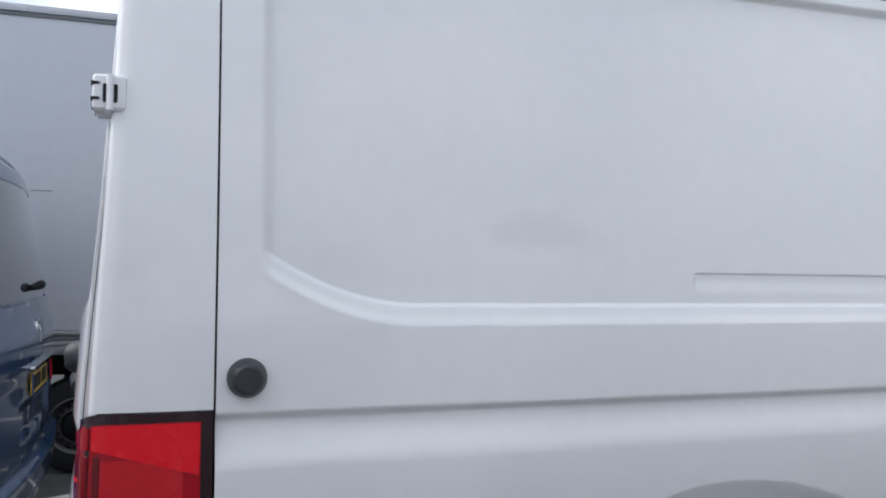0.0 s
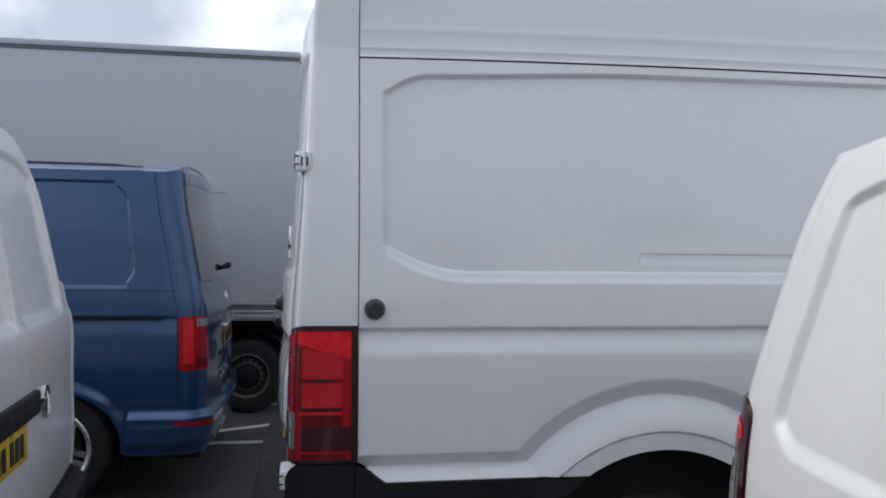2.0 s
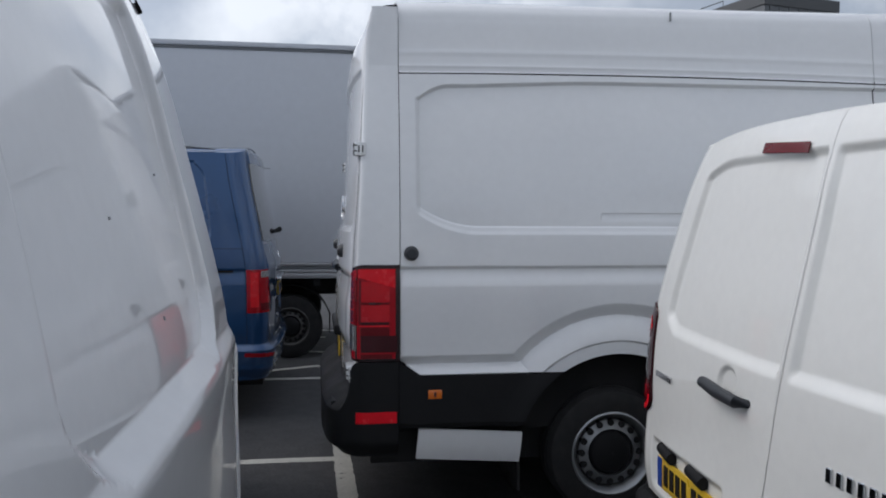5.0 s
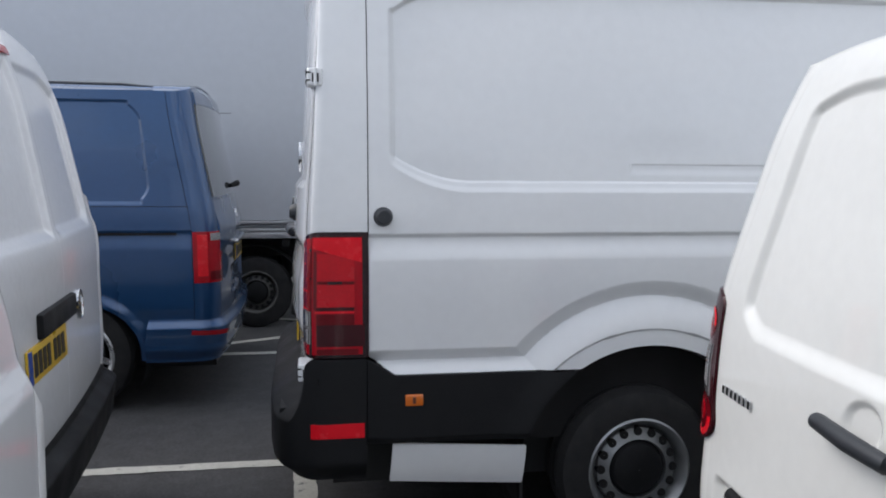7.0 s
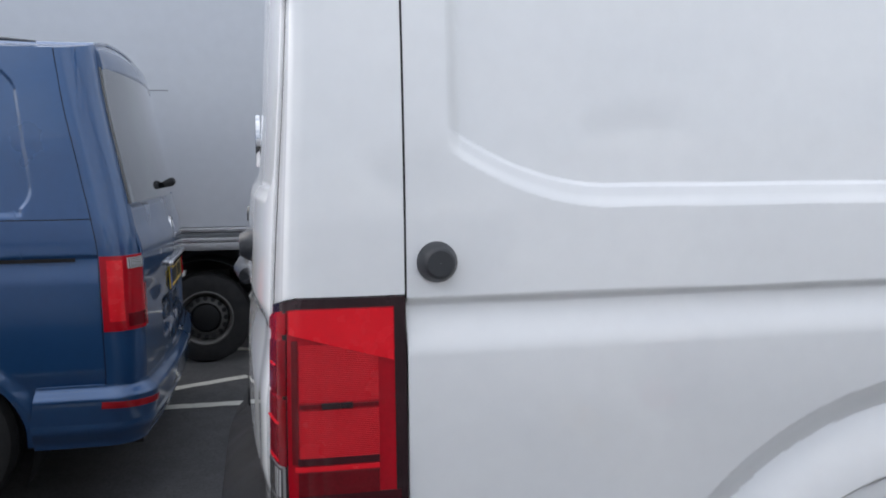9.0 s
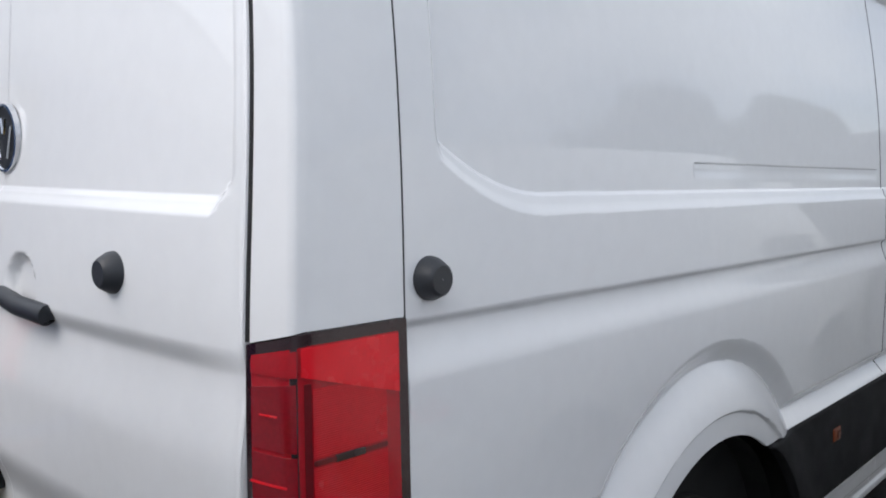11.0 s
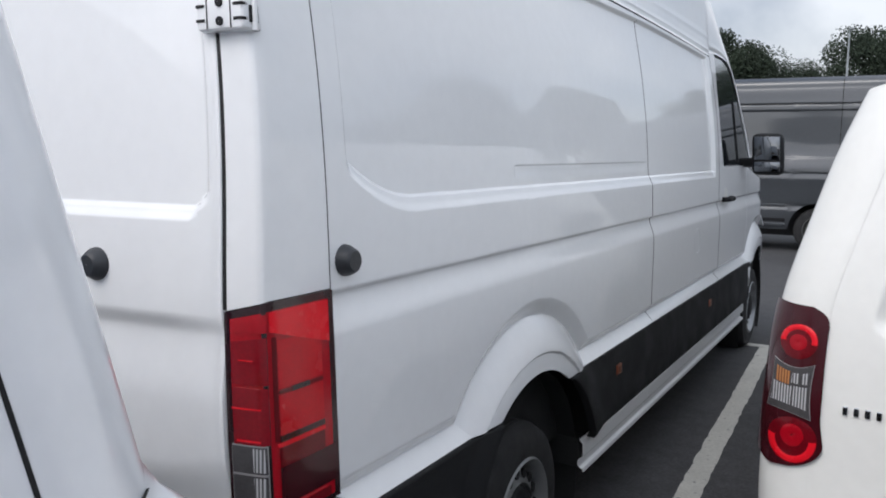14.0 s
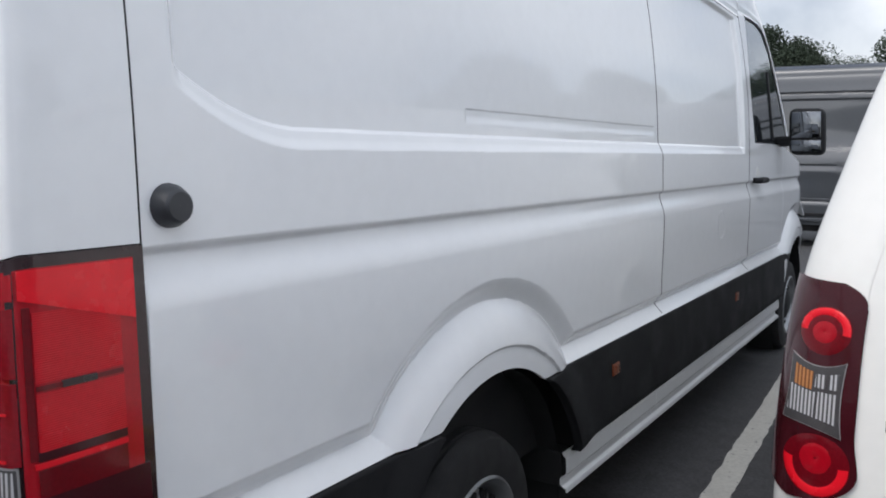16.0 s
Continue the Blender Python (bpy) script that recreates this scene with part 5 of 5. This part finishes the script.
def white_rear(name, label, m, ledge, depth, seam_x, bumper_paint, low, rc, extra):
    """A white van of the same build, with blank pressed rear doors."""
    def press(t, z):
        out = 0.0
        if extra["shoulder"]:
            a, c = -0.72 + 0.10 * np.clip(z - 1.3, 0, 0.6), 0.46
            rise = 0.13 * np.clip((a + 0.16 - t) / 0.16, 0, 1) ** 2 + 0.10 * np.clip((t - c + 0.20) / 0.20, 0, 1) ** 2
            low_z = ledge + rise
            return depth * np.clip((z - low_z + 0.032) / 0.032, 0, 1) * step(a, a + 0.035, t) * (1 - step(c - 0.04, c, t)) * (1 - step(1.80, 1.84, z))
        edge = 0.98
        zt = 1.83 - 0.05 * np.clip((np.abs(t) - 0.6) / 0.3, 0, 1) ** 2
        z_low = ledge + 0.04 * np.clip((np.abs(t) - 0.82) / 0.14, 0, 1) ** 2
        for a, c in ((0.03, edge), (-edge, -0.03)):
            out = out + depth * step(z_low - 0.045, z_low, z) * step(a, a + 0.05, t) * (1 - step(c - 0.09, c, t)) * (1 - step(zt - 0.01, zt + 0.03, z))
        return out

    def side_press(x, z):
        r = np.minimum(np.hypot(x - 0.90, z - 0.33), np.hypot(x - 3.90, z - 0.33))
        return 0.010 * step(1.19, 1.165, z) - 0.014 * step(1.165, 1.06, z) - 0.022 * step(0.50, 0.43, r) + 0.012 * step(0.70, 0.60, z)
    bow = extra["bow"]
    rear = (lambda z: mid_rear(z) + 0.016 * step(ledge - 0.05, ledge, z) - 0.015 * np.clip(z - 1.3, 0, 1)) if extra["shoulder"] else (lambda z: mid_rear(z) + 0.012 + 0.008 * step(1.23, 1.28, z) - 0.07 * np.clip(z - 1.3, 0, 1))
    seam = lambda z: rear(z) + seam_x
    van, doors, bump, path, roof_z, te = make_van(name, label, m, dict(
        half=mid_half, rear=rear, corner=rc, bow=bow, gap=extra["gap"], corner_press=extra["corner"], length=4.90, height=2.0, side_top=1.90, paint=extra["paint"], axle=0.90, base=3.0, wheel_r=0.345, rim=0.21,
        arch=0.42, wheel_style="steel", seam=seam, press=press, side_press=side_press, split=extra["split"], door_edge=1.30, door_low=0.60, corner_low=0.58, sill=0.34, panel_end=3.0,
        roof_bead=0.006, doors=2, bumper=low, bumper_paint=bumper_paint, bumper_run=0.50, bumper_label="rear bumper"))
    for k in (1, -1):
        def seat(u, v, off=0.006, k=k):
            z = 0.86 + 0.30 * v
            end = 2 + seam(z) - (rear(z) + bow + rc) - 0.004
            x, y = path(k * (extra["lamp"] + (end - extra["lamp"]) * u), z, off)
            return x, y, z
        grid("tail_lamp", RED_CLEAR, van, seat, np.linspace(0, 1, 16), np.linspace(0, 1, 16), lip=0.02, flip=(k > 0), label="red tail lamp")
    strip("stop_lamp", RED_CLEAR, doors[1], path, np.linspace(-0.02, 0.20, 14), lambda t: 1.885 + 0 * t, 0.030, 0.010, "red high stop lamp")
    return van, doors, path, roof_z


def badge_van():
    corner = lambda t, z: 0.023 * step(1.384, 1.362, z) * step(1.15, 1.40, t)
    van, doors, path, roof_z = white_rear("white_van", "white mid-size panel van with blank rear doors and dark bumper", pose(-0.828, 0.106, 0, 0, 0, 3.6) @ Matrix.Diagonal((1, 0.923, 1, 1)) @ TURN, 1.285, 0.020, 0.128, BLACK, (0.33, 0.60, 0.075), 0.104, dict(paint=DIRTY, shoulder=False, gap=True, bow=0.023, corner=corner, split=0.0, lamp=1.40))
    for k in (1, -1):
        line = lambda u, v, k=k: (*path(k * u, 1.3850 + 0.0010 * v, 0.0008 + 0.0012 * (1 - v)), 1.3850 + 0.0010 * v + 0 * u)
        grid("panel_gap", DARK, van, line, np.linspace(1.42, 2.0, 20), np.linspace(0, 1, 3), lip=0.001, flip=(k > 0))
    left = doors[1]
    t_of = lambda y: y / 0.846
    part("handle_strip", block(-0.26, 0.26, -0.020, 0.012, -0.040, 0.040, 0.012), BLACK, left, "black handle strip", True, facing(path, t_of(0.145), 0.998, 0.0))
    badge(left, facing(path, t_of(-0.265), 0.972, 0.003), 0.058)
    plate(left, facing(path, t_of(0.30), 0.895, 0.003))


def near_van():
    corner = lambda t, z: 0.010 * step(1.15, 1.11, z) * step(1.1, 1.3, t)
    van, doors, path, roof_z = white_rear("white_van", "glossy white panel van with a deep ledge on its rear doors", pose(-0.350, -2.70, 0, 0, 0, -0.7) @ Matrix.Diagonal((1, 1, 1.045, 1)) @ TURN, 1.190, 0.026, 0.085, GLOSSY, (0.33, 0.62, 0.05), 0.05, dict(paint=GLOSSY, shoulder=True, gap=False, bow=0.027, corner=corner, split=0.68, lamp=1.75))
    strip("roof_seal", BLACK, van, path, np.linspace(-2.25, 0.5, 70), lambda t: roof_z(np.minimum(np.abs(t) * 0.94, 1)) - 0.016, 0.022, 0.010, "black roof edge seal")
    scuff = material("grey_scuff", (0.34, 0.345, 0.35), 0.6, vary=0.3, scale=40)
    for t, z, w in ((-0.08, 1.292, 0.005), (0.12, 1.432, 0.003), (-0.30, 1.50, 0.003)):
        part("scuff", block(-0.0016, 0.0016, -0.0008, 0.002, -w * 0.6, w * 0.6), scuff, doors[0], "small dark scuff", False, facing(path, t, z, 0.0) @ Matrix.Translation((0, 0, 0)))


blue_van()
badge_van()
near_van()


# ---- the box lorry behind ----
def lorry():
    m = pose(-0.4, 4.78, 0, 0, 0, 0)
    lor = anchor("box_lorry", m, "box lorry with a plain pale grey body on a dark chassis", "lorry")
    x0, x1, top, low = -6.6, 3.4, 3.255, 1.010
    part("box_body", block(x0, x1, 0.0, 2.48, low, top - 0.06, 0.012), BOX_GREY, lor, "plain grey box body", True)
    part("top_rail", block(x0, x1, -0.012, 2.492, top - 0.055, top, 0.014), material("rail_white", (0.62, 0.64, 0.68), 0.4, vary=0.08), lor, "pale top rail", True)
    part("scratch", block(-0.365, -0.235, -0.003, 0.004, 1.973, 1.979), material("scratch", (0.16, 0.17, 0.19), 0.5), lor, "thin dark scratch")
    part("top_lip", block(x0, x1, -0.008, 0.03, top - 0.085, top - 0.060, 0.004), CLADDING, lor, "grey rail lip")
    for i, (za, zb, dy, mt) in enumerate(((0.975, 1.007, -0.016, ALU), (0.938, 0.972, -0.008, CLADDING), (0.902, 0.935, -0.018, ALU), (0.842, 0.899, -0.010, ALU))):
        part("side_rail", block(x0, x1, dy, 2.48 - dy, za, zb, 0.006), mt, lor, "aluminium side rail", True)
    for y in (0.62, 1.72):
        part("chassis_beam", block(x0 + 0.2, x1 + 1.5, y, y + 0.12, 0.62, 0.84, 0.01), CHASSIS, lor, "black chassis beam", True)
    for x in np.arange(x0 + 0.5, x1, 0.9):
        part("cross_beam", block(x, x + 0.07, 0.04, 2.44, 0.76, 0.845, 0.004), CHASSIS, lor)
    for x in (0.0, 4.5):
        for y, k in ((0.165, -1), (2.30, 1)):
            w = wheel(lor, x - 0.04, y, 0.335, 0.335, 0.190, k, "dark steel")
    guard = bmesh.new()
    rows = []
    for y in (0.02, 0.42):
        rows.append([guard.verts.new((0.42 * math.cos(a) - 0.04, y, 0.34 + 0.43 * math.sin(a))) for a in np.linspace(0.12, math.pi - 0.35, 22)])
    for i in range(21):
        guard.faces.new((rows[0][i], rows[0][i + 1], rows[1][i + 1], rows[1][i]))
    part("mudguard", guard, RUBBER, lor, "black mudguard", True)
    part("mudflap", block(0.365, 0.375, 0.03, 0.42, 0.27, 0.48, 0.004), RUBBER, lor, "black mudflap")
    tank = lathe([(-0.14, 0.001), (-0.14, 0.10), (-0.12, 0.115), (0.12, 0.115), (0.14, 0.10), (0.14, 0.001)], 28)
    part("air_tank", tank, CHASSIS, lor, "dark air tank", True, pose(0.655, 0.30, 0.60))
    part("hanger", block(0.635, 0.675, 0.24, 0.30, 0.68, 0.85), CHASSIS, lor)
    part("cab", block(3.55, 5.35, 0.03, 2.45, 0.55, 2.95, 0.12, 4), WHITE, lor, "white cab", True)
    part("cab_window", block(4.2, 5.1, 0.018, 0.05, 1.75, 2.55, 0.01), GLASS, lor, "dark cab window", True)
    return lor


lorry()


# ---- the dark grey van across the aisle ----
def grey_van():
    van = anchor("grey_van", pose(GREY_X, 0, 0) @ Matrix.Diagonal((1, 1, 0.99, 1)), "tall dark grey panel van parked across the aisle", "van")
    y0, y1, h = -3.6, 2.6, 2.84
    prof = curve([0.30, 0.55, 0.80, 1.0, 1.4, 1.48, 2.2, 2.36, 2.44, 2.62, 2.74, 2.80], [0.03, 0.0, 0.0, 0.0, 0.012, 0.03, 0.09, 0.10, 0.108, 0.13, 0.17, 0.26])

    def skin(y, z):
        x = prof(z) + 0.014 * step(0.78, 0.76, z) - 0.016 * step(0.75, 0.66, z) + 0.012 * step(1.29, 1.275, z) - 0.014 * step(1.27, 1.17, z)
        x = x + 0.018 * step(1.505, 1.535, z) * (1 - step(2.26, 2.28, z)) + 0.02 * ridge(2.365, 0.012, z)
        return x

    def low(y):
        y = np.asarray(y, float)
        z = np.full(y.shape, 0.36)
        for c in (0.18, -3.0 + 5.6 - 6.3):
            z = np.maximum(z, 0.36 + np.sqrt(np.maximum(0.44 ** 2 - (y - c) ** 2, 0)))
        return z
    for a, c in ((y0, -0.065), (-0.055, 1.75), (1.76, y1)):
        def fn(u, v):
            lo = low(u)
            z = lo + (2.80 - lo) * v
            return skin(u, z), u, z
        grid("side_panel", GREY_PAINT, van, fn, even(a, c, 0.03), np.linspace(0, 1, 160), flip=True, label="dark grey side panel")
    grid("roof", GREY_PAINT, van, lambda u, v: (0.26 + 1.5 * v, u, 2.80 + 0.04 * np.sin(math.pi * v)), even(y0, y1, 0.2), np.linspace(0, 1, 10), label="dark grey roof", flip=True)
    part("inner_body", block(0.32, 1.9, y0 + 0.02, y1 - 0.02, 0.62, 2.74), DARK, van, "dark inner body")
    part("underbody", block(0.3, 1.7, y0 + 0.1, y1 - 0.1, 0.24, 0.62), CHASSIS, van, "black underbody")
    for z in (0.44, 0.52):
        part("sill_strip", block(-0.018, 0.04, y0 + 0.3, -0.30, z - 0.025, z + 0.025, 0.008), GREY_PAINT if z < 0.5 else BLACK, van, "side sill strip", True)
        part("sill_strip", block(-0.018, 0.04, 0.66, y1 - 0.1, z - 0.025, z + 0.025, 0.008), GREY_PAINT if z < 0.5 else BLACK, van, "side sill strip", True)
    part("rub_strip", block(-0.016, 0.03, y0 + 0.1, -0.30, 0.735, 0.775, 0.006), GREY_PAINT, van, "dark grey rubbing strip", True)
    part("rub_strip", block(-0.016, 0.03, 0.66, y1 - 0.1, 0.735, 0.775, 0.006), GREY_PAINT, van, "dark grey rubbing strip", True)
    # the shade that hides these wheels is put into the dark rim colour
    for c in (0.18,):
        w = wheel(van, 0, 0, 0, 0.36, 0.215, -1, "dark")
        for o in (w, *w.children_recursive):
            o.data.transform(pose(0.15, c, 0.36, 0, 0, -90))
    w = wheel(van, 0, 0, 0, 0.36, 0.215, -1, "dark")
    for o in (w, *w.children_recursive):
        o.data.transform(pose(0.15, -3.2, 0.36, 0, 0, -90))


grey_van()


# ---- ground, markings, distance ----
def ground_sheet():
    bm = bmesh.new()
    xs = [-1500, -300, -60, -20, -8, 0, 8, 20, 60, 300, 1500]
    vs = [[bm.verts.new((x, y, 0)) for y in xs] for x in xs]
    for i in range(len(xs) - 1):
        for j in range(len(xs) - 1):
            bm.faces.new((vs[i][j], vs[i + 1][j], vs[i + 1][j + 1], vs[i][j + 1]))
    g = part("ground", bm, ASPHALT, None, "dark worn asphalt car park surface")
    tagged(g, "dark worn asphalt car park surface", "ground", kind="structure")


ground_sheet()


def marking(x0, x1, y0, y1, seed):
    """A painted line with slightly ragged edges, 4 mm above the asphalt."""
    rng = random.Random(seed)
    along_x = abs(x1 - x0) > abs(y1 - y0)
    n = max(4, int(max(abs(x1 - x0), abs(y1 - y0)) / 0.05))
    bm = bmesh.new()
    rows = []
    for i in range(n + 1):
        t = i / n
        a, b = rng.uniform(-0.005, 0.005), rng.uniform(-0.005, 0.005)
        if along_x:
            x = x0 + (x1 - x0) * t
            rows.append((bm.verts.new((x, y0 + a, 0.004)), bm.verts.new((x, y1 + b, 0.004))))
        else:
            y = y0 + (y1 - y0) * t
            rows.append((bm.verts.new((x0 + a, y, 0.004)), bm.verts.new((x1 + b, y, 0.004))))
    for p, q in zip(rows, rows[1:]):
        f = (p[0], q[0], q[1], p[1]) if along_x else (p[0], p[1], q[1], q[0])
        bm.faces.new(f)
    ob = part("bay_marking", bm, ROAD_PAINT, None)
    tagged(ob, "worn white painted parking bay line", "road marking", "parking bay lines", "structure")


def slanted(x0, y0, x1, y1, width, seed):
    """A painted line that runs at an angle."""
    marking(0, math.hypot(x1 - x0, y1 - y0), -width / 2, width / 2, seed)
    ob = bpy.data.objects[[o.name for o in bpy.data.objects if o.name.startswith("bay_marking")][-1]]
    ob.data.transform(pose(x0, y0, 0.0005, 0, 0, math.degrees(math.atan2(y1 - y0, x1 - x0))))


slanted(0.150, -14.0, -0.048, 4.70, 0.105, 1)
for i, y in enumerate((-8.2, -5.6, -3.0, 2.2, 4.69, 7.3)):
    marking(0.16, 5.80, y - 0.05, y + 0.05, 10 + i)
slanted(0.10, -0.367, 5.80, -0.135, 0.110, 20)
for i, y in enumerate((-6.5, -3.93, -1.36, 1.19, 3.74, 6.3)):
    marking(-5.6, -0.06, y - 0.045, y + 0.045, 30 + i)
marking(5.80, 5.90, -0.6, 3.2, 50)
slanted(-1.6, 3.72, -0.14, 4.37, 0.085, 51)
slanted(-0.45, 5.33, 0.80, 4.83, 0.085, 52)
slanted(-0.10, 6.92, 1.40, 6.29, 0.085, 53)


def tree_mesh(seed, height, spread):
    """A crown of many small leaf clumps with gaps, and the branching limbs in it."""
    rng = random.Random(seed)
    wood = bmesh.new()

    def limb(p, d, length, r, depth):
        q = p + d * length
        mid = p + d * length * 0.5 + Vector((rng.uniform(-1, 1), rng.uniform(-1, 1), 0)) * length * 0.05
        one = tube([p, mid, q], [r, r * 0.82, r * 0.62], 6)
        me = bpy.data.meshes.new("limb")
        one.to_mesh(me)
        one.free()
        wood.from_mesh(me)
        bpy.data.meshes.remove(me)
        if depth:
            for _ in range(rng.choice((3, 3, 4))):
                a = rng.uniform(0, 2 * math.pi)
                side = Vector((math.cos(a), math.sin(a), rng.uniform(0.0, 0.5)))
                limb(q - d * length * rng.uniform(0, 0.35), (d * rng.uniform(0.4, 0.9) + side * rng.uniform(0.5, 0.95) * spread).normalized(), length * rng.uniform(0.58, 0.8), r * 0.55, depth - 1)
    limb(Vector((0, 0, 0)), Vector((0.03, 0.02, 1)).normalized(), height * 0.28, height * 0.022, 3)
    verts, faces = [], []
    lobes = []
    for _ in range(34):
        a, e, r = rng.uniform(0, 2 * math.pi), rng.uniform(-0.5, 1.0), rng.uniform(0.55, 1.0)
        flat = math.cos(e * 1.4) * r
        lobes.append((Vector((math.cos(a) * flat * 0.27 * spread, math.sin(a) * flat * 0.27 * spread, 0.58 + 0.29 * math.sin(e * 1.4) * r)) * height, height * rng.uniform(0.065, 0.125)))
    for c, r in lobes:
        for _ in range(640):
            d = Vector((rng.gauss(0, 1), rng.gauss(0, 1), rng.gauss(0, 1))).normalized()
            o = c + d * r * rng.uniform(0.62, 1.16)
            s = height * rng.uniform(0.005, 0.011)
            a = Vector((rng.gauss(0, 1), rng.gauss(0, 1), rng.gauss(0, 1))).normalized()
            b = (a.orthogonal() + d * 0.4).normalized()
            k = len(verts)
            verts += [o - a * s, o + b * s * 0.6, o + a * s, o - b * s * 0.6]
            faces.append((k, k + 1, k + 2, k + 3))
    crown = bpy.data.meshes.new("crown")
    crown.from_pydata([tuple(v) for v in verts], [], faces)
    return wood, crown


def tree(seed, height, spread):
    wood, crown = tree_mesh(seed, height, spread)
    t = anchor("tree", Matrix.Identity(4), "leafy green broadleaf tree beyond the car park", "tree", "trees round the car park")
    part("trunk", wood, BARK, t, "brown trunk with limbs", True)
    link_mesh("crown", crown, LEAF, t, "dense green crown")
    return t


FIRST_TREES = [tree(3, 11.0, 1.0), tree(8, 9.5, 1.15), tree(21, 12.0, 0.9)]
rng = random.Random(5)
for i, (x, y, k) in enumerate(TREE_SPOTS):
    src = FIRST_TREES[i % 3]
    mat = pose(x, y, 0, 0, 0, rng.uniform(0, 360)) @ Matrix.Scale(k, 4)
    if i < 3:
        src.matrix_world = mat
    else:
        t = copy_thing(src, mat)
        t.scale = (k, k, k)


def hedge(x0, y0, x1, y1, height, depth, seed):
    """A long low hedge of leaf clumps at the edge of the car park."""
    rng = random.Random(seed)
    verts, faces = [], []
    d = Vector((x1 - x0, y1 - y0, 0))
    side = Vector((-d.y, d.x, 0)).normalized()
    for _ in range(int(d.length * 220)):
        t = rng.random()
        top = height * (0.82 + 0.18 * math.sin(t * d.length * 1.7) * math.sin(t * d.length * 0.6 + 1))
        o = Vector((x0, y0, 0)) + d * t + side * rng.uniform(-depth, depth) / 2 + Vector((0, 0, top * rng.random() ** 0.6))
        s = rng.uniform(0.06, 0.16)
        a = Vector((rng.gauss(0, 1), rng.gauss(0, 1), rng.gauss(0, 1))).normalized()
        b = a.orthogonal().normalized()
        k = len(verts)
        verts += [tuple(o - a * s), tuple(o + b * s * 0.6), tuple(o + a * s), tuple(o - b * s * 0.6)]
        faces.append((k, k + 1, k + 2, k + 3))
    me = bpy.data.meshes.new("hedge")
    me.from_pydata(verts, [], faces)
    tagged(link_mesh("hedge", me, LEAF, None), "dense green hedge along the car park edge", "hedge", kind="stuff")


hedge(40, -45, 40, 45, 2.6, 1.6, 4)
hedge(-30, 24, 42, 24, 2.2, 1.6, 5)
hedge(-40, -44, 42, -44, 2.6, 1.6, 6)


def lamp_post(x, y, h):
    p = anchor("street_lamp", pose(x, y, 0), "slim grey steel car park lamp post", "street lamp", "car park lamps")
    part("column", tube([(0, 0, 0), (0, 0, 1.2), (0, 0, 1.25), (0, 0, h)], [0.08, 0.08, 0.045, 0.03], 12), POST_STEEL, p, "tapered grey column", True)
    part("lamp_head", block(-0.12, 0.12, -0.16, 0.05, h - 0.02, h + 0.04, 0.015), POST_STEEL, p, "flat lamp head", True)


for x, y, h in LAMP_SPOTS:
    lamp_post(x, y, h)


def warehouse(x, y, turn, w, d, h):
    b = anchor("warehouse", pose(x, y, 0, 0, 0, turn), "flat-roofed grey clad building beyond the car park", "building")
    part("wall", block(0, w, 0, d, 0, h - 0.6), CLADDING, b, "grey profiled cladding")
    part("roof", block(-0.05, w + 0.05, -0.05, d + 0.05, h - 0.6, h, 0.03), material("fascia", (0.10, 0.105, 0.11), 0.5), b, "dark roof fascia")
    for i in range(int(w / 0.6)):
        part("cladding_rib", block(0.3 + i * 0.6, 0.36 + i * 0.6, -0.04, 0.01, 0.1, h - 0.6), CLADDING, b)
    part("loading_door", block(w * 0.2, w * 0.2 + 2.8, -0.06, 0.02, 0, 3.6, 0.02), ALU, b, "closed roller door")
    part("roof_rail", tube([(0.15, d * 0.35, h - 0.02), (0.15, d * 0.35, h + 0.32), (0.15, d * 0.55, h + 0.32), (0.15, d * 0.55, h - 0.02)], 0.03, 6), POST_STEEL, b, "thin roof rail")


warehouse(21.28, 33.67, 12.6, 4.7, 9.0, 12.4)
